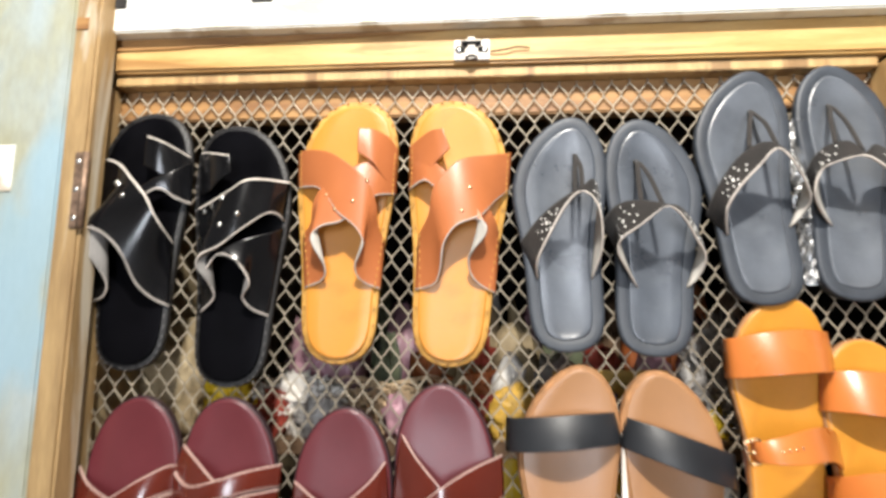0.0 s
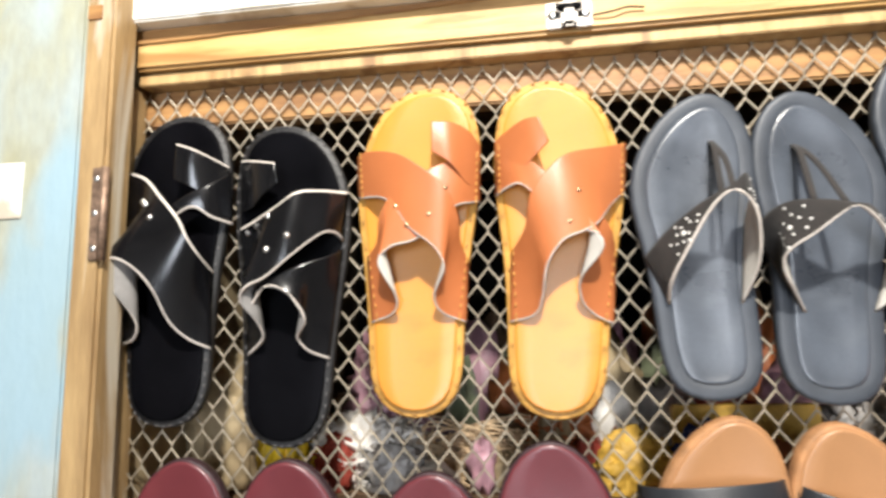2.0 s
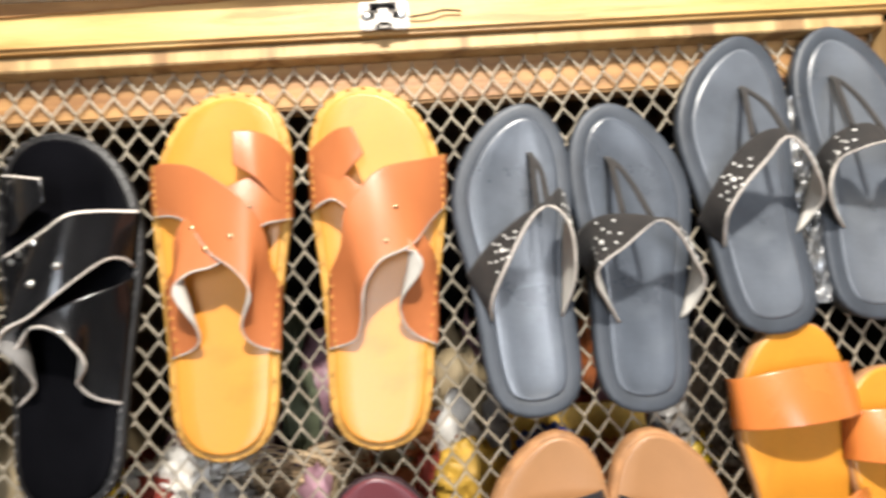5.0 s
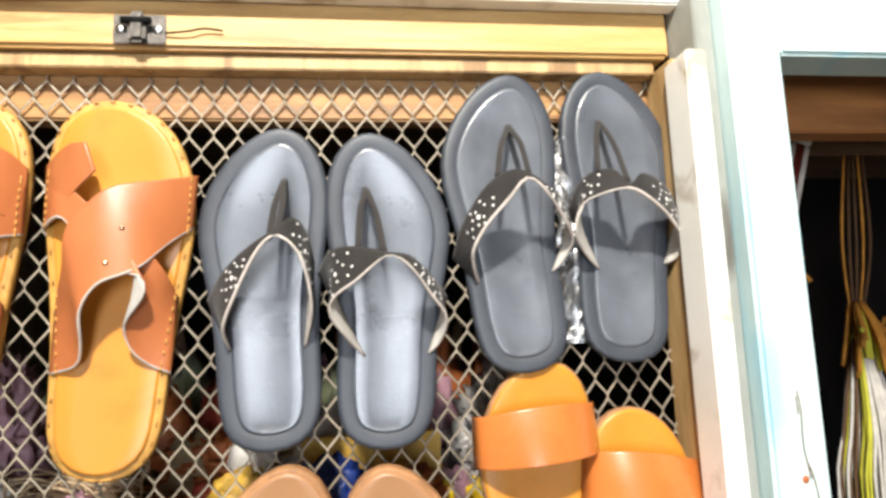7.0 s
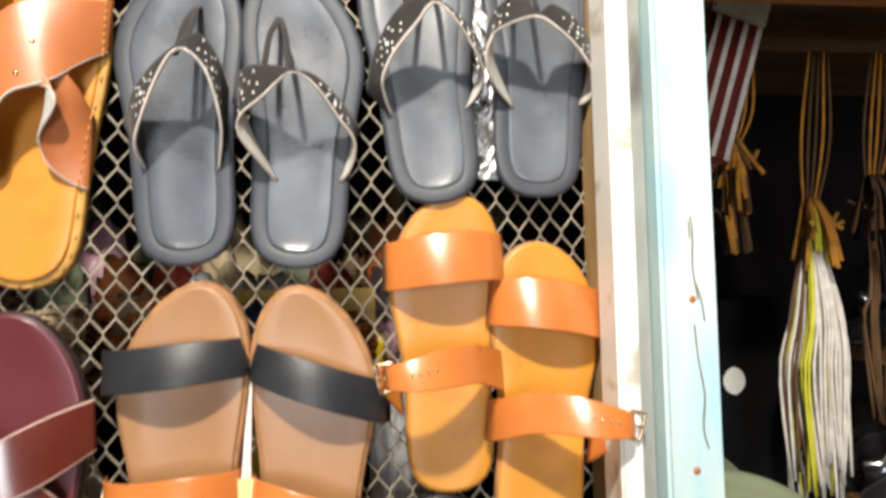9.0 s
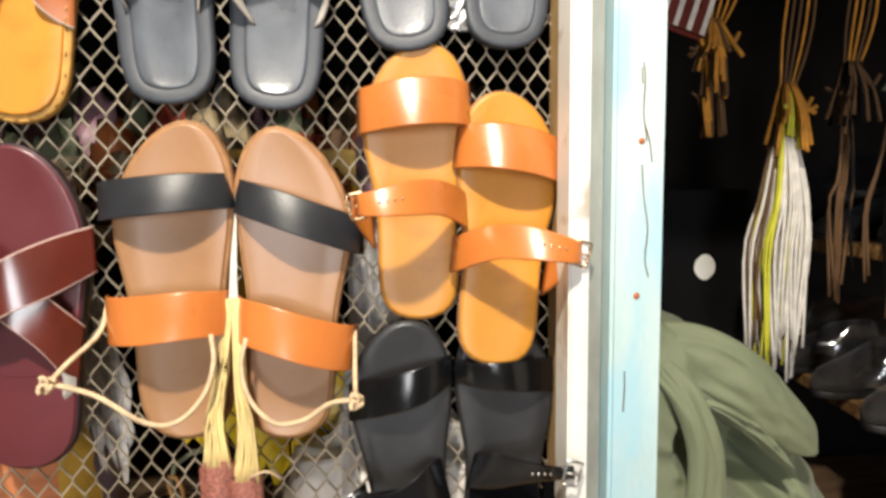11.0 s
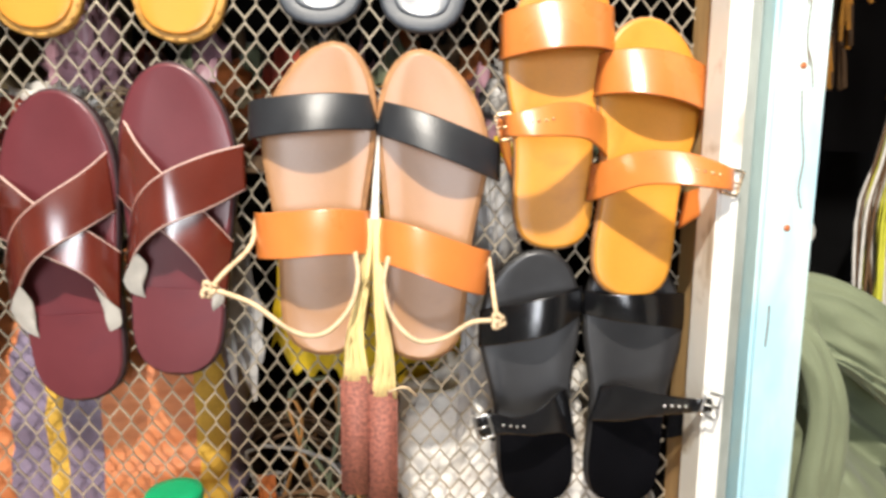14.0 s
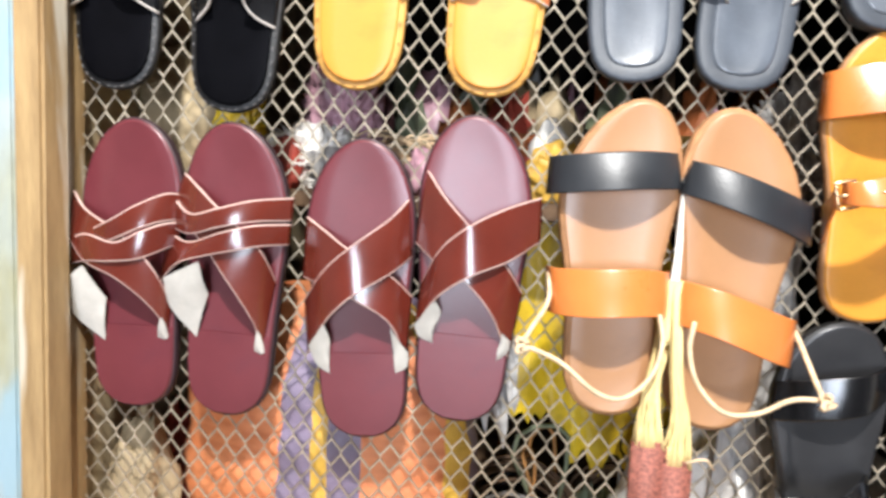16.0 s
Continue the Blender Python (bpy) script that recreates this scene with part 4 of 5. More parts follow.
under, us = band("under_band", last, [(-0.98, 0.802, 0.012), (-0.76, 0.765, 0.024), (-0.46, 0.731, 0.034), (-0.08, 0.672, 0.038), (0.38, 0.611, 0.038), (0.71, 0.540, 0.030), (0.84, 0.471, 0.012)], [(-0.96, 0.639, 0.012), (-0.76, 0.655, 0.026), (-0.53, 0.655, 0.035), (-0.09, 0.570, 0.040), (0.28, 0.525, 0.043), (0.54, 0.513, 0.045), (0.59, 0.470, 0.043), (0.31, 0.393, 0.032), (0.34, 0.334, 0.022), (0.53, 0.298, 0.016), (0.80, 0.275, 0.012)], TAN, shoe_at)
over, sp = band("over_band", last, [(0.99, 0.799, 0.012), (0.62, 0.772, 0.028), (0.08, 0.739, 0.041), (-0.22, 0.685, 0.044), (-0.43, 0.621, 0.043), (-0.50, 0.533, 0.034), (-0.71, 0.472, 0.012)], [(0.97, 0.654, 0.012), (0.74, 0.605, 0.026), (0.53, 0.546, 0.040), (0.34, 0.520, 0.046), (0.03, 0.490, 0.048), (-0.18, 0.424, 0.043), (-0.24, 0.337, 0.028), (-0.34, 0.292, 0.020), (-0.70, 0.271, 0.012)], TAN, shoe_at)
band("toe_loop", last, [(-0.99, 0.807, 0.012), (-0.77, 0.831, 0.024), (-0.54, 0.849, 0.034), (-0.33, 0.852, 0.038)], [(-0.95, 0.664, 0.012), (-0.69, 0.676, 0.028), (-0.39, 0.734, 0.036), (-0.17, 0.780, 0.038)], TAN_PLAIN, shoe_at)
rivets(last, sp, [(0.24, 0.639), (0.13, 0.554)], False, over)
seams(sp, over)
seams(us, under)
thong_sandal("slate grey thong sandal with black perforated band", 0.163, 1.530, 1.6, -1, "grey thong sandals", "slate", [(0.85, 0.466, 0.014), (0.53, 0.538, 0.036), (0.13, 0.598, 0.052), (-0.31, 0.641, 0.064), (-0.55, 0.675, 0.058), (-0.71, 0.634, 0.042), (-0.75, 0.562, 0.016)], [(0.55, 0.308, 0.014), (0.57, 0.368, 0.034), (0.37, 0.451, 0.046), (-0.01, 0.574, 0.058), (-0.33, 0.624, 0.065), (-0.61, 0.572, 0.060), (-0.71, 0.482, 0.048), (-0.70, 0.394, 0.034), (-0.54, 0.296, 0.014)], [[(-0.37, 0.831, 0.016), (-0.35, 0.798, 0.028), (-0.27, 0.727, 0.042), (-0.20, 0.616, 0.056)], [(-0.37, 0.831, 0.016), (-0.37, 0.797, 0.028), (-0.39, 0.738, 0.042), (-0.32, 0.633, 0.062)]])
thong_sandal("slate grey thong sandal with black perforated band", 0.246, 1.526, -1.0, 1, "grey thong sandals", "slate", [(-1.08, 0.538, 0.016), (-0.92, 0.586, 0.040), (-0.69, 0.604, 0.052), (-0.32, 0.597, 0.062), (-0.05, 0.585, 0.065), (0.26, 0.580, 0.058), (0.63, 0.526, 0.040), (0.92, 0.471, 0.014)], [(-0.34, 0.278, 0.014), (-0.62, 0.339, 0.032), (-0.86, 0.404, 0.045), (-0.80, 0.453, 0.051), (-0.50, 0.499, 0.058), (-0.24, 0.546, 0.064), (-0.01, 0.575, 0.066), (0.31, 0.537, 0.060), (0.63, 0.461, 0.048), (0.87, 0.403, 0.036), (0.81, 0.331, 0.022), (0.63, 0.287, 0.014)], [[(-0.40, 0.816, 0.016), (-0.41, 0.783, 0.028), (-0.46, 0.712, 0.042), (-0.47, 0.599, 0.056)], [(-0.40, 0.816, 0.016), (-0.34, 0.783, 0.028), (-0.22, 0.708, 0.042), (-0.11, 0.588, 0.062)]])
# upper pair: same grey footbed, its brighter lighting painted into the colour
thong_sandal("slate grey thong sandal hung beside the painted stile", 0.363, 1.577, -1.4, -1, "upper grey thong sandals", "slate_lit", [(0.96, 0.398, 0.014), (0.83, 0.483, 0.034), (0.50, 0.578, 0.050), (0.16, 0.622, 0.060), (-0.12, 0.616, 0.065), (-0.51, 0.568, 0.056), (-0.87, 0.515, 0.036), (-1.02, 0.452, 0.016)], [(0.59, 0.302, 0.014), (0.70, 0.353, 0.030), (0.71, 0.404, 0.042), (0.49, 0.471, 0.052), (0.13, 0.538, 0.060), (-0.14, 0.589, 0.066), (-0.39, 0.565, 0.062), (-0.72, 0.470, 0.050), (-0.91, 0.404, 0.036), (-0.85, 0.358, 0.022), (-0.61, 0.308, 0.014)], [[(-0.25, 0.822, 0.016), (-0.14, 0.784, 0.028), (0.05, 0.724, 0.042), (0.25, 0.618, 0.056)], [(-0.25, 0.822, 0.016), (-0.24, 0.783, 0.028), (-0.26, 0.722, 0.042), (-0.19, 0.609, 0.062)]])
thong_sandal("slate grey thong sandal hung beside the painted stile", 0.446, 1.581, -1.5, 1, "upper grey thong sandals", "slate_lit", [(-0.93, 0.503, 0.016), (-0.94, 0.561, 0.036), (-0.80, 0.597, 0.052), (-0.50, 0.603, 0.060), (-0.29, 0.555, 0.064), (-0.01, 0.596, 0.058), (0.54, 0.565, 0.042), (0.97, 0.504, 0.016)], [(-0.42, 0.305, 0.014), (-0.74, 0.346, 0.028), (-1.01, 0.409, 0.042), (-0.97, 0.489, 0.050), (-0.71, 0.522, 0.057), (-0.32, 0.538, 0.065), (0.18, 0.502, 0.057), (0.57, 0.449, 0.047), (0.82, 0.402, 0.036), (0.88, 0.353, 0.024), (0.70, 0.326, 0.014)], [[(-0.37, 0.822, 0.016), (-0.47, 0.781, 0.028), (-0.62, 0.712, 0.042), (-0.71, 0.597, 0.056)], [(-0.37, 0.822, 0.016), (-0.37, 0.781, 0.028), (-0.31, 0.700, 0.042), (-0.30, 0.565, 0.062)]])
strap_sandal("strap_sandal", "mustard sandal with two orange leather bands and buckle", 0.369, 1.340, 1.5, -1, "mustard sandals")
strap_sandal("strap_sandal", "mustard sandal with two orange leather bands and buckle", 0.433, 1.299, 3.1, 1, "mustard sandals", lift=0.019)
footbed_sandal("footbed_sandal", "cork-coloured sandal with black and orange bands", 0.164, 1.241, 1.8, -1, "cork sandals", 0.0, (1.50, 0.28, 0.0765))
footbed_sandal("footbed_sandal", "cork-coloured sandal with black and orange bands", 0.247, 1.236, 0.2, 1, "cork sandals", 0.09, (1.14, 0.215, 0.0765))
strap_sandal("buckle_sandal", "black leather sandal with grey footbed and steel buckle", 0.364, 1.094, -2.3, -1, "black buckle sandals", True)
strap_sandal("buckle_sandal", "black leather sandal with grey footbed and steel buckle", 0.442, 1.094, -0.3, 1, "black buckle sandals", True)
x_sandal("slide", "burgundy slide with three slim glossy crossed bands", -0.282, 1.207, -0.1, -1, "slim-banded burgundy slides", True)
x_sandal("slide", "burgundy slide with three slim glossy crossed bands", -0.191, 1.207, 0.7, 1, "slim-banded burgundy slides", True)
x_sandal("slide", "burgundy slide with two broad glossy crossed bands", -0.055, 1.198, -2.2, -1, "broad-banded burgundy slides")
x_sandal("slide", "burgundy slide with two broad glossy crossed bands", 0.029, 1.222, 0.9, 1, "broad-banded burgundy slides")
# ---- soft goods ----
def crumple(name, centre, radii, mat, label, category, seed=0.0, rough=0.35, freq=2.2, flat=True, level=4, parent=None, group=""):
    """A crumpled bundle with sharp folds, its foot flattened on what it stands on."""
    bm = bmesh.new()
    bmesh.ops.create_icosphere(bm, subdivisions=level, radius=1)
    for v in bm.verts:
        d = v.co.copy()
        f = 0.0
        for o in range(3):
            f += (1 - 2 * abs(noise.noise(d * freq * 2 ** o + Vector((seed, seed * 1.7, 0.3))))) / 2 ** o
        p = d * (1 + rough * (f - 0.9) * 0.6)
        v.co = Vector((centre[0] + p.x * radii[0], centre[1] + p.y * radii[1], centre[2] + (max(p.z, -0.9) if flat else p.z) * radii[2]))
    ob = part(name, bm, mat, parent)
    return tagged(ob, label, category, group) if not parent else ob


def sack(name, x0, x1, y0, y1, z0, z1, label, stripes):
    """A woven sack, bulging, its weave in vertical stripes: (from, to, material) across its width."""
    ob = thing(name, label, "sack")
    n, m = 60, 30
    mats = [M["sack_orange"], M["sack_purple"], M["sack_yellow"]]
    grid = []
    for j in range(m + 1):
        t = j / m
        top = 1 - 0.55 * max(0, (t - 0.72) / 0.28) ** 2
        row = []
        for i in range(n):
            a = i / n * math.tau
            ca, sa = math.cos(a), math.sin(a)
            k = (abs(ca) ** 3 + abs(sa) ** 3) ** (-1 / 3)
            swell = (0.90 + 0.10 * math.sin(math.pi * min(1, t * 1.1))) * top
            p = Vector(((x0 + x1) / 2 + ca * k * (x1 - x0) / 2 * swell, (y0 + y1) / 2 + sa * k * (y1 - y0) / 2 * swell, z0 + t * (z1 - z0)))
            w = noise.noise((p.x * 14, p.y * 14, p.z * 30)) * 0.008 + noise.noise((p.x * 5, p.y * 5, p.z * 70)) * 0.006
            p += Vector((ca * w, sa * w, w * 0.5 if 0 < j < m else 0))
            row.append(p)
        grid.append(row)

    def kind(i):
        x = ((grid[0][i].x + grid[0][(i + 1) % n].x) / 2 - x0) / (x1 - x0)
        return next((k for a, b, k in stripes if a <= x < b), 0)
    runs = []
    for i in range(n):
        if runs and kind(runs[-1][-1]) == kind(i):
            runs[-1].append(i)
        else:
            runs.append([i])
    for run in runs:
        bm = bmesh.new()
        cols = [[bm.verts.new(grid[j][i % n]) for j in range(m + 1)] for i in (*run, run[-1] + 1)]
        for q, w in zip(cols, cols[1:]):
            for j in range(m):
                bm.faces.new((q[j], w[j], w[j + 1], q[j + 1]))
        part("stripe" if kind(run[0]) else "panel", bm, mats[kind(run[0])], ob)
    bm = bmesh.new()
    bm.faces.new([bm.verts.new(p) for p in grid[-1]])
    part("top_fold", bm, mats[0], ob)
    return ob


def drape(name, x0, x1, y, top, low, mat, label, category, seed, folds=5.0, depth=0.018, slant=0.0, fall=0.0):
    """A sheet that hangs in folds from its upper edge, ragged below."""
    bm = bmesh.new()
    n, m = 30, 16
    grid = []
    for layer in (0, 1):
        g = []
        for j in range(m + 1):
            t = j / m
            row = []
            for i in range(n + 1):
                s = i / n
                w = noise.noise((s * folds + seed, t * 1.3, seed)) * depth + noise.noise((s * folds * 3, t * 5, seed + 5)) * depth * 0.5
                x = x0 + (x1 - x0) * s + slant * t + noise.noise((s * 3, t * 4, seed + 2)) * 0.014 - (s - 0.5) * 0.35 * (x1 - x0) * (1 - t)
                z = top + (low - top) * t * (1 + 0.30 * noise.noise((s * 5, seed, 1.0)) + 0.12 * noise.noise((s * 17, seed, 3.0))) - fall * t * (s - 0.5)
                row.append(bm.verts.new((x, y + w * (0.3 + t) + layer * 0.0012, z)))
            g.append(row)
        grid.append(g)
    for g in grid:
        for j in range(m):
            for i in range(n):
                bm.faces.new((g[j][i], g[j][i + 1], g[j + 1][i + 1], g[j + 1][i]))
    return tagged(part(name, bm, mat), label, category)


# ---- behind the mesh ----
box("inner_shelf", -0.30, 0.526, 0.79, 1.20, 1.405, 1.425, M["wood_raw"], casing, 0.002, "rough plank shelf")
box("shelf_bracket", -0.3605, -0.301, 0.80, 0.84, 1.380, 1.425, M["wood_raw"], casing, 0.002)
sack("woven_sack", -0.29, 0.045, 0.715, 0.90, 0.92, 1.315, "orange woven plastic sack with purple and yellow stripes", [(0.408, 0.50, 1), (0.50, 0.565, 2), (0.565, 0.648, 1), (0.87, 0.926, 2), (0.926, 0.981, 1)])
drape("yellow_sheet", 0.035, 0.31, 0.90, 1.404, 1.115, M["yellow_plastic"], "crumpled yellow plastic sheet hanging from the shelf", "plastic", 3.1, slant=0.02, fall=0.10)
drape("grey_film", 0.005, 0.065, 0.735, 1.42, 1.21, M["grey_film"], "torn grey plastic film hanging behind the mesh", "plastic", 4.4, slant=0.03)
drape("clear_film", 0.29, 0.36, 0.745, 1.42, 1.12, M["grey_film"], "torn clear plastic film hanging behind the mesh", "plastic", 6.1)
crumple("sacking", (-0.318, 0.815, 1.497), (0.062, 0.035, 0.080), M["beige_board"], "beige sacking bundled on the shelf by the stile", "cloth", 2.4, 0.5, 1.8)
crumple("sacking", (-0.318, 0.735, 1.035), (0.040, 0.035, 0.128), M["beige_board"], "beige sacking standing on the cabinet floor by the stile", "cloth", 3.3, 0.5, 1.6)
white_sack = thing("net_sack", "white woven sack, slumped and creased, on the cabinet floor", "sack")
crumple("body", (0.365, 0.81, 1.055), (0.15, 0.085, 0.15), M["sack_white"], "", "", 5.7, 0.40, 1.6, level=5, parent=white_sack)
tube("hem", [(0.20 + 0.034 * k, 0.727 - 0.012 * math.sin(math.pi * k / 9) + 0.004 * math.sin(k * 2.3), 0.952 + 0.012 * math.sin(k * 1.7) + 0.018 * math.sin(math.pi * k / 9)) for k in range(10)], 0.010, M["sack_white"], white_sack, 8, 40, taper=lambda f: 0.6 + 0.4 * math.sin(f * 23))
crumple("red_cloth", (0.235, 0.735, 0.962), (0.16, 0.03, 0.046), M["red_cloth"], "folded dark red cloth on the cabinet floor", "cloth", 2.2, 0.5, 2.5)
crumple("pink_bag", (0.488, 0.735, 0.972), (0.034, 0.032, 0.056), M["pink_plastic"], "crumpled pink plastic bag beside the white sack", "bag", 6.2, 0.7, 3.0)
drape("leather_scrap", 0.075, 0.115, 0.715, 1.10, 0.925, M["rust_leather"], "rust orange leather scrap standing on edge", "leather", 1.4, 2.0, 0.008)
crumple("leather_scrap", (-0.320, 0.815, 1.025), (0.030, 0.030, 0.116), M["red_cloth"], "dark red leather scrap", "leather", 9.4, 0.7, 3.0)
crumple("grey_film", (-0.268, 0.696, 0.965), (0.026, 0.010, 0.048), M["grey_film"], "crumpled grey plastic film", "plastic", 7.7, 0.8, 3.0)
# on the inner shelf
straw = thing("straw_tuft", "tangled tuft of pale straw on the shelf", "straw")
tangle = random.Random(11)
for k in range(60):
    a, b = tangle.uniform(-1, 1), tangle.uniform(-1, 1)
    tube("straw", [(-0.045 + 0.02 * a, 0.83 + 0.015 * b, 1.427), (-0.045 + 0.05 * b, 0.825 + 0.02 * a, 1.45 + 0.02 * abs(a)), (-0.045 + 0.06 * a, 0.82 + 0.02 * b, 1.44 + 0.06 * abs(b)), (-0.045 + 0.05 * (a - b), 0.83, 1.44 + 0.05 * abs(a))], 0.0012, M["raw_cord"], straw, 4, 8)
crumple("white_film", (-0.165, 0.835, 1.458), (0.06, 0.03, 0.037), M["sack_white"], "crumpled white plastic film", "plastic", 5.1, 0.95, 3.4, level=5)
crumple("pink_bag", (-0.150, 0.89, 1.50), (0.045, 0.03, 0.083), M["pink_plastic"], "crumpled pink plastic bag on the shelf", "bag", 1.9, 0.95, 3.4, level=5)
crumple("yellow_net", (-0.250, 0.805, 1.495), (0.024, 0.022, 0.078), M["yellow_plastic"], "crumpled yellow netting on the shelf", "netting", 6.6, 0.95, 3.4, level=5)
crumple("blue_bag", (0.195, 0.80, 1.456), (0.040, 0.010, 0.034), M["blue_plastic"], "small blue plastic bag on the shelf", "bag", 3.9, 0.8, 3.0)
crumple("clear_film", (0.385, 0.85, 1.49), (0.05, 0.03, 0.072), M["grey_film"], "crumpled clear plastic film on the shelf", "plastic", 4.9, 0.95, 3.6, level=5)
crumple("leather_scrap", (0.06, 0.90, 1.46), (0.06, 0.03, 0.04), M["rust_leather"], "rust leather scrap on the shelf", "leather", 7.9, 0.95, 3.4, level=5)
tagged(box("plank", 0.165, 0.31, 0.835, 0.853, 1.4255, 1.508, M["sack_yellow"], None, 0.002), "ochre painted plank standing on the shelf", "plank")
crumple("green_wrap", (0.45, 0.84, 1.475), (0.03, 0.03, 0.056), M["olive_cloth"], "crumpled green wrapping on the shelf", "wrapping", 2.6, 0.9, 3.0)
crumple("grey_film", (-0.125, 0.80, 1.447), (0.034, 0.010, 0.024), M["grey_film"], "round wad of grey plastic film on the shelf", "plastic", 2.8, 0.8, 3.0)
crumple("ochre_wrap", (0.118, 0.80, 1.454), (0.034, 0.010, 0.032), M["sack_yellow"], "crumpled ochre wrapping on the shelf", "wrapping", 5.5, 0.8, 3.0)
crumple("leather_scrap", (0.275, 0.80, 1.450), (0.030, 0.012, 0.028), M["rust_leather"], "rust leather scrap before the ochre plank", "leather", 4.1, 0.9, 3.2)
# a heap of old plastic, cloth and leather towards the back of the shelf
heap = random.Random(77)
for k in range(44):
    mt, lb = heap.choice((("beige_board", "dull beige paper wad heaped on the shelf"), ("wood_raw", "brown leather wad heaped on the shelf"), ("grey_film", "grey plastic wad heaped on the shelf"), ("olive_cloth", "dull green cloth wad heaped on the shelf"), ("red_cloth", "dark red cloth wad heaped on the shelf"), ("sack_white", "white plastic wad heaped on the shelf"), ("rust_leather", "rust leather wad heaped on the shelf"), ("pink_plastic", "pink plastic wad heaped on the shelf"), ("sack_purple", "purple cloth wad heaped on the shelf")))
    deep = k % 4
    h = heap.uniform(0.025, 0.05) + 0.022 * deep
    crumple("wad", (-0.24 + 0.74 * (k + heap.random()) / 44, 0.90 + 0.075 * deep, 1.425 + h * 0.88), (heap.uniform(0.020, 0.036), 0.032, h), M[mt], lb, "wad", 90.0 + k, 0.95, 3.0, level=3)
# small scraps of plastic and leather along the shelf
bits = random.Random(41)
for k in range(26):
    mt, lb = bits.choice((("sack_white", "scrap of white plastic on the shelf"), ("beige_board", "scrap of beige paper on the shelf"), ("red_cloth", "scrap of red cloth on the shelf"), ("yellow_plastic", "scrap of yellow plastic on the shelf"), ("rust_leather", "scrap of rust leather on the shelf"), ("grey_film", "scrap of grey plastic on the shelf"), ("pink_plastic", "scrap of pink plastic on the shelf"), ("wood_raw", "scrap of brown leather on the shelf")))
    h = bits.uniform(0.012, 0.030)
    crumple("scrap", (-0.29 + 0.75 * (k + bits.random()) / 26, bits.uniform(0.795, 0.835), 1.425 + h * 0.85), (bits.uniform(0.012, 0.026), 0.014, h), M[mt], lb, "scrap", 50.0 + k, 0.95, 3.2, level=3)
# coils of wire
for cx, cy, r, mt, lb, sd in ((0.115, 0.90, 0.085, M["black_rubber"], "coil of thin black cable", 1.0), (0.205, 0.80, 0.06, M["lace_brown"], "loose coil of brown cord", 2.0), (0.06, 0.80, 0.06, M["black_edge"], "coil of dark cable", 3.0), (0.165, 0.86, 0.075, M["grey_lining"], "loose coil of grey cord", 4.0), (0.235, 0.90, 0.09, M["wood_raw"], "coil of brown leather cord", 5.0), (0.125, 0.765, 0.075, M["lace_brown"], "loose coil of brown cord", 6.0), (0.19, 0.745, 0.05, M["tan_leather"], "coil of thin tan leather cord", 7.0), (0.245, 0.76, 0.06, M["grey_lining"], "loose coil of grey cord", 8.0), (0.095, 0.84, 0.11, M["wood_raw"], "tall coil of brown leather cord", 9.0)):
    bm = bmesh.new()
    pts = []
    for k in range(150):
        a = k / 150 * math.tau * 6
        rr = r * (0.8 + 0.35 * noise.noise((k * 0.03, sd, 0.0))) * (0.75 + 0.25 * k / 150)
        pts.append((cx + rr * math.cos(a), cy + 0.025 * noise.noise((k * 0.05, sd, 4.0)), rr * math.sin(a) * 1.1))
    low = min(p[2] for p in pts)
    pts = [(p[0], p[1], p[2] - low + 0.9225) for p in pts]
    tube_into(bm, pts, 0.0024, 5)
    tagged(part("cable_coil" if "cable" in lb else "cord_coil", bm, mt), lb, "coil")

# strands of leather and cord that hang and lie in the dark behind the mesh
loose = random.Random(23)
for k in range(16):
    x0, y0 = loose.uniform(0.03, 0.30), loose.uniform(0.74, 0.88)
    top = loose.uniform(1.02, 1.16)
    pts = [(x0, y0, 0.9235), (x0 + loose.uniform(-0.03, 0.03), y0, 0.97), (x0 + loose.uniform(-0.05, 0.05), y0 + 0.01, top), (x0 + loose.uniform(-0.07, 0.07), y0 + 0.01, top - 0.03), (x0 + loose.uniform(-0.09, 0.09), y0, 0.9235)]
    m, lb = loose.choice(((M["grey_lining"], "loose loop of grey cord on the cabinet floor"), (M["stitch_tan"], "loose loop of tan cord on the cabinet floor"), (M["olive_cloth"], "loose loop of olive tape on the cabinet floor"), (M["black_leather"], "loose loop of black cord on the cabinet floor")))
    tagged(tube("cord_loop", pts, loose.uniform(0.0016, 0.0032), m, None, 5, 16), lb, "cord")
for cx, cy, r, h, mt, lb, sd in ((0.02, 0.79, 0.035, 0.06, "rust_leather", "rust leather scrap on the cabinet floor", 31.0), (0.13, 0.82, 0.045, 0.05, "wood_raw", "brown leather scrap on the cabinet floor", 33.0), (0.20, 0.86, 0.04, 0.075, "olive_cloth", "dark olive cloth scrap on the cabinet floor", 35.0), (0.27, 0.83, 0.035, 0.06, "beige_board", "beige cloth scrap on the cabinet floor", 37.0)):
    crumple("scrap", (cx, cy, 0.92 + h * 0.9), (r, 0.025, h), M[mt], lb, "scrap", sd, 0.95, 3.4)

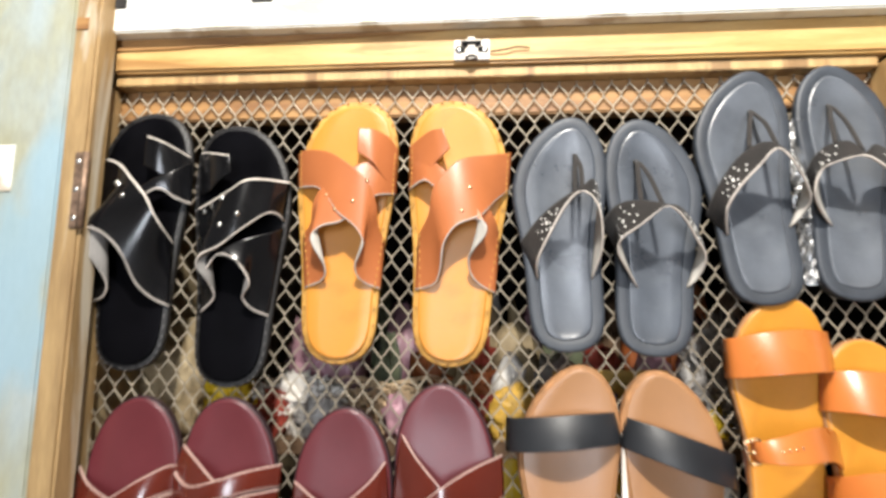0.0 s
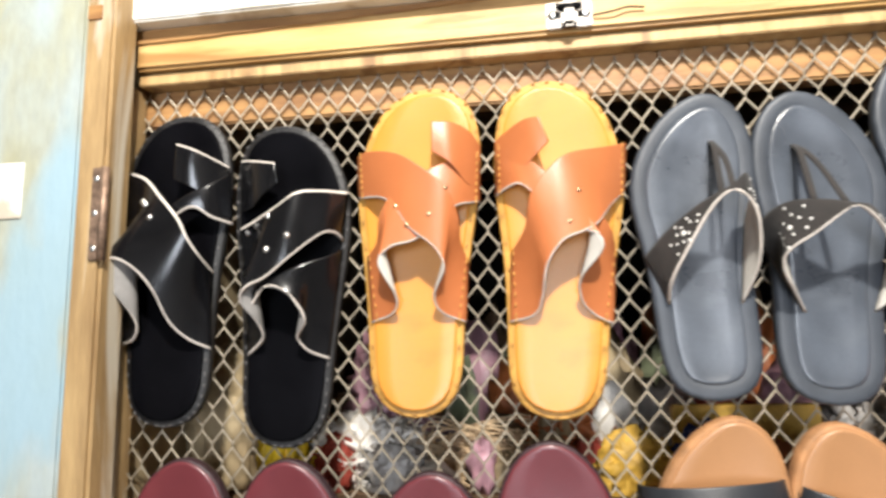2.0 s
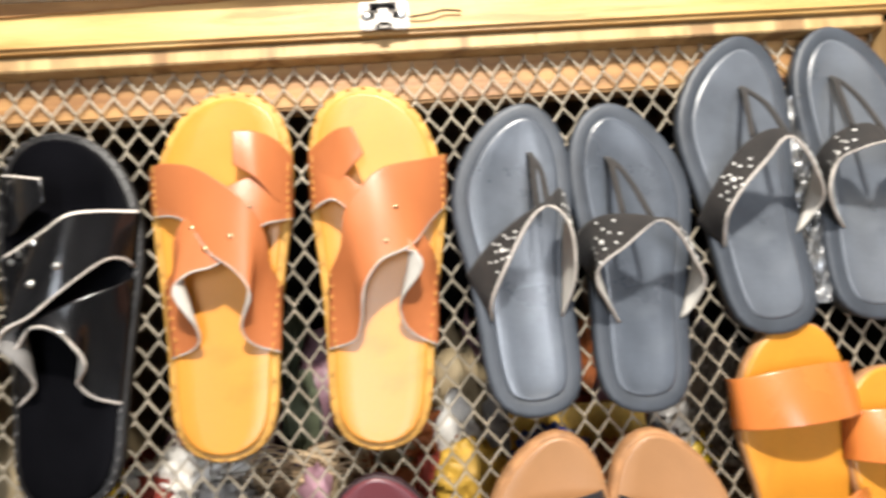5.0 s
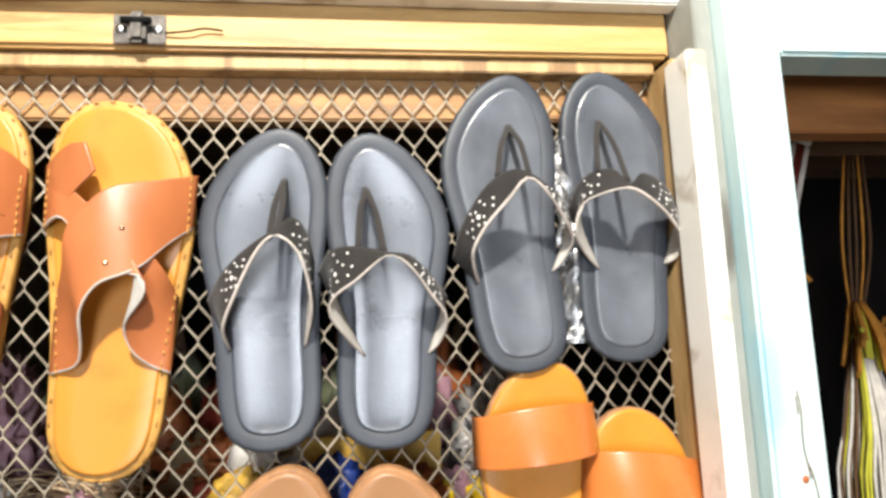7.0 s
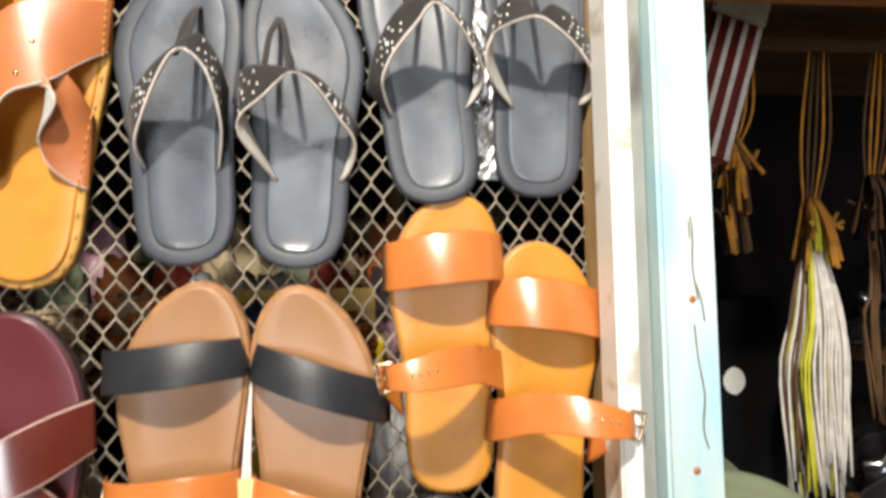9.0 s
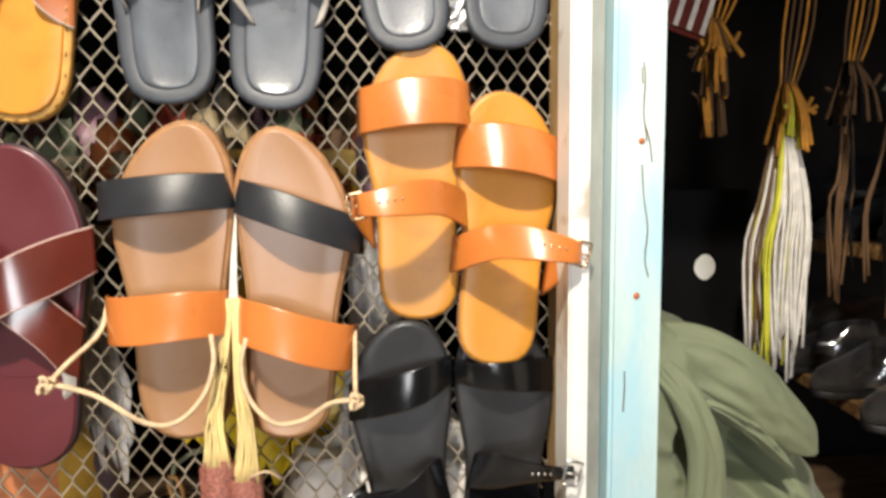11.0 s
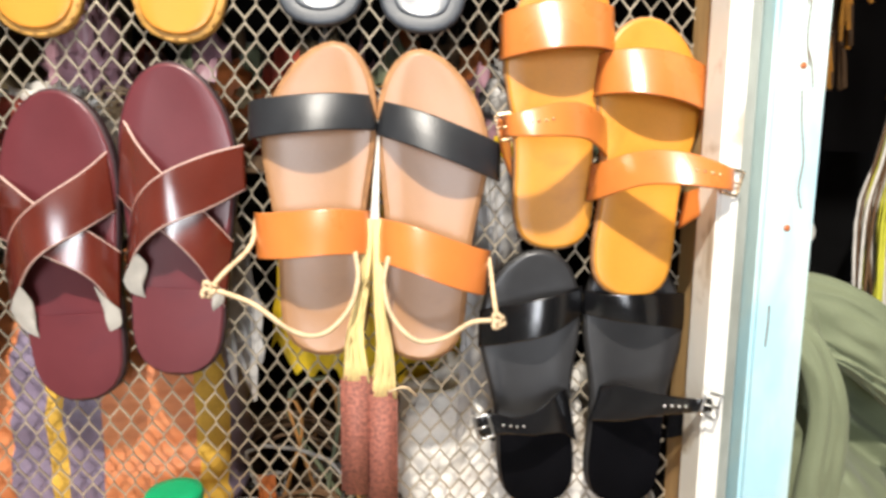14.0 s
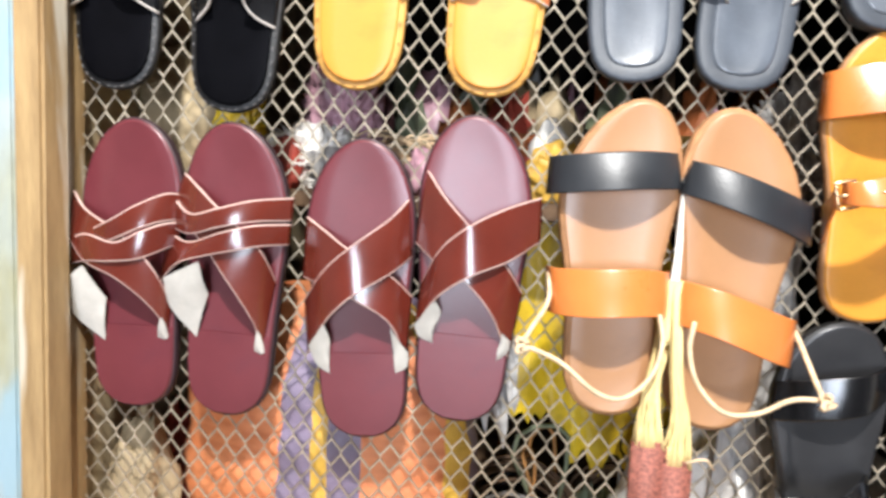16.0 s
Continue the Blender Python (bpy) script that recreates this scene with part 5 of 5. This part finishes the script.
# ---- hung among the sandals: two wrapped tassels ----
tas = thing("tassel_pair", "pair of brown glittering tassels with straw tops on pale cord", "tassel")
for x, top, bot, dx in ((0.194, 1.236, 1.128, -0.004), (0.2165, 1.222, 1.108, 0.004)):
    body = box_bm(x - 0.0135, x + 0.0135, 0.622, 0.642, bot, top, 0.004)
    for v in body.verts:
        v.co.x += 0.0018 * noise.noise((v.co.x * 40, v.co.y * 40, v.co.z * 60)) - (v.co.z - bot) * (x - 0.205) * 0.5
    part("grip", body, M["brown_glitter"], tas, "brown glittering wrapped grip")
    for k in range(28):
        u = (k / 27 - 0.5)
        tube("straw", [(x + u * 0.022, 0.631 + 0.006 * math.cos(k * 2.0), top - 0.006), (x + u * 0.012 + dx * 0.4, 0.633 + 0.004 * math.sin(k * 1.3), top + 0.035), (0.206 + (x - 0.205) * 0.6 + u * 0.008, 0.640 + 0.004 * math.sin(k * 1.7), top + 0.075), (0.2065 + (x - 0.205) * 0.4 + u * 0.008, 0.648, 1.345 + 0.008 * (k % 4))], 0.0015, M["raffia"], tas, 5, 8)
    for k in range(5):
        tube("cord", [(0.207 + dx * 0.3 + (k - 2) * 0.0015, 0.652, 1.34), (0.209 + (k - 2) * 0.001, 0.650, 1.39), (0.211, 0.664, 1.445 + 0.004 * k), (0.212, 0.677, 1.452)], 0.0011, M["lace_white"], tas, 5, 10)
tube("tie", [(0.222, 0.6205, 1.224), (0.236, 0.618, 1.229), (0.246, 0.626, 1.218)], 0.0011, M["raw_cord"], tas, 5, 8)
# a twist of plastic between the upper sandals
wrap = thing("plastic_wrap", "crumpled cloudy plastic wrap hanging between the grey sandals", "plastic")
for seed, x0, wide in ((1.0, 0.402, 0.009), (5.0, 0.409, 0.007), (9.0, 0.405, 0.005)):
    sheet = bmesh.new()
    pts = spline([(x0 + 0.007 * math.sin(i * 1.9 + seed), 0.668 + 0.003 * math.sin(i + seed), 1.600 + i * 0.029) for i in range(7)], 60)
    rings = []
    for i, p in enumerate(pts):
        ring = []
        for k in range(14):
            q = k / 14 * math.tau
            rad = wide * (0.75 + 0.8 * noise.noise((math.cos(q) * 1.6 + seed, math.sin(q) * 1.6, i * 0.16)))
            ring.append(sheet.verts.new(p + Vector((rad * math.cos(q) * 1.25, rad * math.sin(q) * 0.6, 0))))
        rings.append(ring)
    for q, w in zip(rings, rings[1:]):
        for k in range(14):
            sheet.faces.new((q[k], q[(k + 1) % 14], w[(k + 1) % 14], w[k]))
    part("fold", sheet, M["cloudy_film"], wrap, smooth=False)

# ---- milk bottle on the ledge ----
bottle = thing("milk_bottle", "white plastic milk bottle with a green screw cap", "bottle", m=pose(0.062, 0.565, 0.884))
prof = [(0.0, 0.0), (0.066, 0.0), (0.072, 0.008), (0.072, 0.15), (0.071, 0.185), (0.066, 0.21), (0.052, 0.232), (0.034, 0.247), (0.021, 0.256), (0.0185, 0.262), (0.0185, 0.268)]
bm = bmesh.new()
rings = []
for r, z in prof[1:]:
    rings.append([])
    for k in range(40):
        a = k / 40 * math.tau
        ca, sa = math.cos(a), math.sin(a)
        q = (abs(ca) ** 4 + abs(sa) ** 4) ** (-0.25) if r > 0.05 else 1 + 0.0
        rings[-1].append(bm.verts.new((r * q * ca, r * q * sa * 0.8, z)))
for q, w in zip(rings, rings[1:]):
    for k in range(40):
        bm.faces.new((q[k], q[(k + 1) % 40], w[(k + 1) % 40], w[k]))
bm.faces.new(rings[0][::-1])
bm.faces.new(rings[-1])
part("body", bm, M["milk_plastic"], bottle)
bm = bmesh.new()
rings = []
for r, z in ((0.0195, 0.263), (0.0205, 0.2645), (0.0205, 0.281), (0.0195, 0.2835), (0.012, 0.2842)):
    rings.append([bm.verts.new((r * (1 + (0.025 if k % 2 and 0.264 < z < 0.282 else 0)) * math.cos(k / 56 * math.tau), r * (1 + (0.025 if k % 2 and 0.264 < z < 0.282 else 0)) * math.sin(k / 56 * math.tau), z)) for k in range(56)])
for q, w in zip(rings, rings[1:]):
    for k in range(56):
        bm.faces.new((q[k], q[(k + 1) % 56], w[(k + 1) % 56], w[k]))
bm.faces.new(rings[0][::-1])
bm.faces.new(rings[-1])
part("cap", bm, M["green_cap"], bottle, "green ribbed screw cap")

# ---- the open compartment beside the door ----
box("deck", 0.551, 1.878, 0.66, 1.474, 0.76, 0.78, M["wood_raw"], casing, 0.002, "rough plank deck")
def side_shelf(x0, y0, x1, y1, z):
    """A plank shelf against the side wall, its free edge slanting from x0, y0 to x1, y1."""
    bm = bmesh.new()
    foot = [bm.verts.new(p) for p in ((x0, y0, z - 0.028), (1.878, y0, z - 0.028), (1.878, y1, z - 0.028), (x1, y1, z - 0.028))]
    face = bm.faces.new(foot)
    lift = bmesh.ops.extrude_face_region(bm, geom=[face])
    for v in lift["geom"]:
        if isinstance(v, bmesh.types.BMVert):
            v.co.z += 0.028
    bmesh.ops.bevel(bm, geom=bm.edges[:], offset=0.002, segments=1, affect="EDGES")
    part("side_shelf", bm, M["wood_dark"], casing, "rough plank shelf", smooth=False)


side_shelf(1.160, 0.80, 1.300, 1.47, 1.055)
side_shelf(1.300, 1.00, 1.345, 1.47, 1.345)
box("rod", 0.551, 1.878, 1.02, 1.04, 1.86, 1.88, M["wood_raw"], casing, 0.004)

# olive bag: a slumped cloth bag with a folded flap, a hanging strap and sharp creases
def crease(x, z, ax, az, bx, bz, w):
    """1 on the line from a to b, falling to 0 at the distance w."""
    t = min(1.0, max(0.0, ((x - ax) * (bx - ax) + (z - az) * (bz - az)) / ((bx - ax) ** 2 + (bz - az) ** 2)))
    return max(0.0, 1 - math.hypot(x - ax - t * (bx - ax), z - az - t * (bz - az)) / w)


def ridged(x, y, z):
    return 1 - 2 * abs(noise.noise((x, y, z)))


def fold_band(name, pts, wide, thick, parent, seed, n=70):
    """Cloth folded into a flat band along pts; wide: half widths at its start, middle and end; long ridges."""
    P = even([Vector(p) for p in pts], n)
    bm = bmesh.new()
    rings = []
    for i, p in enumerate(P):
        t = i / n
        d = (P[min(i + 1, n)] - P[max(i - 1, 0)]).normalized()
        side = Vector((d.z, 0, -d.x)).normalized()
        w = float(np.interp(t, (0, 0.5, 1), wide)) * (1 if t < 0.9 else math.sqrt(max(0.05, 1 - ((t - 0.9) / 0.105) ** 2)))
        ring = []
        for k in range(44):
            a = k / 44 * math.tau
            c, q = math.cos(a), math.sin(a)
            lift = thick * (0.7 + 0.7 * ridged(c * 1.3 + seed + t, t * 1.6, q * 0.3) + 0.35 * ridged(c * 2.6 - t * 2.0, t * 4.0 + c, seed + 3)) * q
            ring.append(bm.verts.new(p + side * c * w * (1 + 0.06 * noise.noise((t * 6, c, seed))) + Vector((0, -lift, 0))))
        rings.append(ring)
    for q, w in zip(rings, rings[1:]):
        for k in range(44):
            bm.faces.new((q[k], q[(k + 1) % 44], w[(k + 1) % 44], w[k]))
    bm.faces.new(rings[0][::-1])
    bm.faces.new(rings[-1])
    return part(name, bm, M["olive_cloth"], parent)


bag = thing("cloth_bag", "slumped olive green cloth bag with folded flap and hanging strap", "bag")
bm = bmesh.new()
rows = []
for j in range(111):
    z = 0.781 + 0.525 * j / 110
    right = float(np.interp(z, (0.781, 0.90, 0.95, 1.0, 1.08, 1.15, 1.20, 1.25, 1.29, 1.306), (0.80, 0.85, 0.905, 0.948, 0.905, 0.858, 0.805, 0.77, 0.73, 0.69)))
    row = []
    for i in range(91):
        f = i / 90
        x = 0.60 + (right - 0.60) * f + 0.004 * noise.noise((z * 40, f, 2.0))
        y = 0.885 - 0.105 * max(0.0, math.sin(math.pi * (0.14 + 0.86 * f))) ** 0.6 - 0.03 * math.sin(math.pi * j / 110)
        # the hollow under the flap, the lip of the pouch and the creases beside it
        y += 0.085 * min(1.0, 1.8 * crease(x, z, 0.725, 1.165, 0.775, 1.120, 0.060))
        y += 0.050 * crease(x, z, 0.785, 1.088, 0.880, 0.985, 0.022)
        y += 0.040 * crease(x, z, 0.700, 1.000, 0.780, 0.930, 0.016)
        y += 0.030 * crease(x, z, 0.800, 1.125, 0.845, 1.065, 0.014)
        y -= 0.030 * crease(x, z, 0.712, 1.080, 0.872, 0.965, 0.050)
        y -= 0.022 * crease(x, z, 0.800, 1.095, 0.920, 1.005, 0.030)
        y -= 0.020 * crease(x, z, 0.690, 0.960, 0.840, 0.940, 0.040)
        along, over = x * 0.75 - z * 0.66, x * 0.66 + z * 0.75
        y -= 0.018 * ridged(over * 12, along * 6, 1.0) + 0.006 * ridged(over * 30, along * 18, 4.0)
        row.append(Vector((x, y, z)))
    rows.append(row)
front = [[bm.verts.new(p) for p in row] for row in rows]
back = [[bm.verts.new((p.x, 0.94 + 0.02 * noise.noise((p.x * 9, p.z * 9, 6.0)), p.z)) for p in row] for row in rows]
for j in range(110):
    for i in range(90):
        bm.faces.new((front[j][i], front[j][i + 1], front[j + 1][i + 1], front[j + 1][i]))
        bm.faces.new((back[j][i], back[j + 1][i], back[j + 1][i + 1], back[j][i + 1]))
    for i in (0, 90):
        bm.faces.new((front[j][i], front[j + 1][i], back[j + 1][i], back[j][i]))
for j in (0, 110):
    for i in range(90):
        bm.faces.new((front[j][i], back[j][i], back[j][i + 1], front[j][i + 1]))
part("body", bm, M["olive_cloth"], bag)
fold_band("flap", [(0.615, 0.80, 1.262), (0.68, 0.775, 1.272), (0.735, 0.755, 1.245), (0.785, 0.750, 1.200), (0.828, 0.752, 1.155)], (0.030, 0.037, 0.026), 0.014, bag, 3.0)
fold_band("flap_edge", [(0.67, 0.785, 1.215), (0.71, 0.765, 1.215), (0.755, 0.755, 1.185), (0.80, 0.752, 1.140)], (0.010, 0.012, 0.008), 0.014, bag, 8.0)
fold_band("strap", [(0.648, 0.765, 1.262), (0.672, 0.742, 1.225), (0.690, 0.730, 1.16), (0.686, 0.728, 1.06), (0.680, 0.735, 0.95), (0.682, 0.75, 0.84)], (0.016, 0.026, 0.022), 0.010, bag, 5.7)

# purple roll on the deck
bm = bmesh.new()
for k in range(3):
    r0 = 0.012 + 0.011 * k
    pts = [(1.03 + r0 * math.cos(a * 0.35), 0.0, r0 * math.sin(a * 0.35)) for a in range(19)]
    for y0, y1 in ((0.90, 1.14),):
        ring0 = [bm.verts.new((p[0], y0, 0.822 + p[2])) for p in pts]
        ring1 = [bm.verts.new((p[0], y1, 0.822 + p[2])) for p in pts]
        ring2 = [bm.verts.new((1.03 + (p[0] - 1.03) * 1.16, y0, 0.822 + p[2] * 1.16)) for p in pts]
        ring3 = [bm.verts.new((1.03 + (p[0] - 1.03) * 1.16, y1, 0.822 + p[2] * 1.16)) for p in pts]
        for a in range(18):
            bm.faces.new((ring0[a], ring0[a + 1], ring1[a + 1], ring1[a]))
            bm.faces.new((ring2[a], ring2[a + 1], ring3[a + 1], ring3[a]))
            bm.faces.new((ring0[a], ring0[a + 1], ring2[a + 1], ring2[a]))
tagged(part("foam_roll", bm, M["purple_roll"]), "rolled sheet of dull purple foam", "roll")

# bundles of laces on the rod
rnd = random.Random(5)


def lace_bundle(x, y, top, tuft, bottom, spread, count, mats, tuft_mat, label):
    ob = thing("lace_bundle", label, "laces", "bundles of laces")
    for k in range(count):
        a = 2 * (k + rnd.random()) / count - 1
        b = rnd.uniform(-1, 1)
        low = bottom + rnd.uniform(0, 0.09)
        m = mats[0] if rnd.random() < 0.85 and a > -0.6 else rnd.choice(mats[1:])
        tube("lace", [(x + a * 0.012, y + b * 0.01, tuft), (x + a * spread * 0.75 + 0.006, y + b * 0.025, tuft - 0.12), (x + a * spread + rnd.uniform(-0.006, 0.006), y + b * 0.03, (tuft + bottom) / 2), (x + a * spread * 0.8 + rnd.uniform(-0.012, 0.012), y + b * 0.03, low)], 0.0025, m, ob, 5, 10)
    for k in range(34):
        a, b = rnd.uniform(-1, 1), rnd.uniform(-1, 1)
        tube("tuft", [(x + a * 0.008, y + b * 0.008, tuft + 0.06), (x + a * 0.022, y + b * 0.02 - 0.01, tuft + 0.02), (x + a * 0.034, y + b * 0.03 - 0.01, tuft - rnd.uniform(-0.04, 0.06))], 0.0034, tuft_mat if k % 3 else mats[-2], ob, 5, 6)
    for k in range(5):
        a = k / 4 - 0.5
        tube("loop", [(x + a * 0.02, y, tuft + 0.04), (x + a * 0.05 + 0.02, y + 0.005, (tuft + top) / 2), (x + a * 0.03 + 0.03, y, top)], 0.0024, mats[-1] if k % 3 else tuft_mat, ob, 5, 8)
    return ob


lace_bundle(0.990, 1.03, 1.875, 1.565, 1.14, 0.050, 60, [M["lace_white"], M["lace_white"], M["lace_yellow"], M["lace_brown"]], M["lace_orange"], "bundle of white and yellow laces with orange tufts")
lace_bundle(1.10, 1.03, 1.875, 1.60, 1.26, 0.02, 8, [M["lace_brown"], M["black_rubber"], M["lace_orange"]], M["lace_brown"], "thin bundle of brown laces with straw tufts")
lace_bundle(0.86, 1.03, 1.875, 1.66, 1.54, 0.025, 9, [M["lace_brown"], M["lace_orange"]], M["lace_orange"], "short bundle of orange and brown laces")
lace_bundle(1.20, 1.03, 1.875, 1.62, 1.22, 0.04, 14, [M["black_rubber"], M["lace_brown"]], M["olive_cloth"], "bundle of black laces with green tufts")

# red packet hung near the post
packet = thing("packet", "red striped glossy plastic packet hanging from the rod", "packet", m=pose(0.752, 0.88, 1.745) @ pose(0, 0, 0, 0, 18, 0))
box("pouch", -0.036, 0.036, -0.006, 0.006, -0.09, 0.10, M["red_packet"], packet, 0.005)
for k in range(4):
    box("stripe", -0.032 + 0.019 * k, -0.025 + 0.019 * k, -0.0078, -0.0062, -0.085, 0.095, M["pale_edge"], packet, 0.0005)
box("header", -0.038, 0.038, -0.004, 0.004, 0.10, 0.15, M["lace_white"], packet, 0.003)

# black box with a pale mark
bx = thing("carton", "black carton with a plain white mark", "box")
box("body", 0.84, 1.12, 1.25, 1.40, 0.78, 1.46, M["black_rubber"], bx, 0.004)
bm = bmesh.new()
ring = []
for k in range(28):
    a = k / 28 * math.tau
    ring.append(bm.verts.new((0.99 + 0.021 * math.cos(a) * (1 + 0.08 * math.cos(2 * a)), 1.2485, 1.305 + 0.026 * math.sin(a))))
bm.faces.new(ring)
part("mark", bm, M["white_paint"], bx, "plain white rounded mark")


# dark shoes on the side shelf and the deck
def shoe(x, y, z, turn):
    ob = thing("shoe", "dark leather shoe wrapped in clear plastic", "shoe", "shoes on the plank shelf", pose(x, y, z, 0, 0, turn))
    bm = bmesh.new()
    rings = []
    for i in range(15):
        t = i / 14
        w = np.interp(t, [0, 0.06, 0.2, 0.45, 0.7, 0.9, 1], [0.012, 0.028, 0.034, 0.032, 0.044, 0.034, 0.008])
        h = np.interp(t, [0, 0.05, 0.25, 0.45, 0.65, 0.9, 1], [0.05, 0.085, 0.09, 0.085, 0.058, 0.04, 0.02])
        rings.append([bm.verts.new((w * math.cos(a), 0.28 * t - 0.14, 0.014 + h * max(0, math.sin(a)) ** 0.7)) for a in [k / 10 * math.pi for k in range(11)]])
    for q, w in zip(rings, rings[1:]):
        for k in range(10):
            bm.faces.new((q[k], q[k + 1], w[k + 1], w[k]))
        bm.faces.new((q[0], w[0], w[10], q[10]))
    bm.faces.new(rings[0])
    bm.faces.new(rings[-1][::-1])
    part("upper", bm, M["black_suede"], ob)
    part("sole", slab(Last(0.29, 0.047, 0.036, 1, tip=0.1), [(0.001, 0), (0, 0.002), (0, 0.011), (0.001, 0.013)], spring=0), M["black_edge"], ob).location = (0, -0.145, 0)
    crumple("wrap", (0, 0.0, 0.092), (0.054, 0.15, 0.088), M["film"], "", "", x * 7, 0.4, 3.0, parent=ob, level=3)
    return ob


for k in range(3):
    shoe(1.36 - 0.04 * k, 1.36 - 0.16 * k, 1.055, 96 + 4 * k)
for k in range(3):
    shoe(1.48 + 0.03 * k, 1.38 - 0.14 * k, 1.345, 84 + 5 * k)
for k in range(4):
    shoe(1.17 + 0.12 * k, 0.90 + 0.03 * (k % 2), 0.78, 84)

# ---- small marks on the boards ----
for x, z, w in ((-0.33, 1.924, 0.010), (-0.165, 1.926, 0.012), (-0.11, 1.94, 0.004)):
    tagged(box("nail_head", x - w, x + w, 0.6342, 0.6358, z - 0.014, z + 0.002, M["black_edge"], None, 0.0006), "dark nail head in the white board", "nail")
tagged(box("tape", -0.475, -0.412, 0.6118, 0.6133, 1.695, 1.745, M["white_paint"], None, 0.0005), "strip of white paper tape on the board", "tape")
for x, z in ((0.5445, 1.369), (0.5465, 1.497)):
    tagged(part("nail_head", dome_into(bmesh.new(), (x, 0.5999, z), 0.0030, 0.0012, Vector((0, -1, 0))), M["rust_leather"]), "rusty nail head in the mint post", "nail")
for pts in (((0.5455, 1.556), (0.546, 1.548), (0.5462, 1.543)), ((0.535, 1.305), (0.5352, 1.29), (0.5345, 1.27)), ((0.549, 1.51), (0.553, 1.498), (0.5555, 1.48)), ((0.547, 1.560), (0.5485, 1.545), (0.5475, 1.520), (0.551, 1.497)), ((0.547, 1.478), (0.549, 1.452), (0.553, 1.425), (0.551, 1.40), (0.5545, 1.385))):
    tagged(tube("scratch", [(x, 0.5999, z) for x, z in pts], 0.0007, M["wood_raw"], None, 4, 12), "dark scratch in the mint paint of the post", "scratch")
tagged(box("knot", -0.3585, -0.3445, 0.6106, 0.6118, 1.872, 1.886, M["wood_dark"], None, 0.0005), "dark knot in the rough pine stile", "knot")
# bulb over the stall, out of view
bulb = thing("bulb", "bare light bulb on a cable", "lamp", m=pose(0.13, -0.30, 2.48))
tube("cable", [(0, 0, 0.32), (0.0, 0.004, 0.21), (0, 0, 0.11)], 0.003, M["black_rubber"], bulb, 6, 8)
tube("socket", [(0, 0, 0.11), (0, 0, 0.055)], 0.017, M["black_rubber"], bulb, 14)
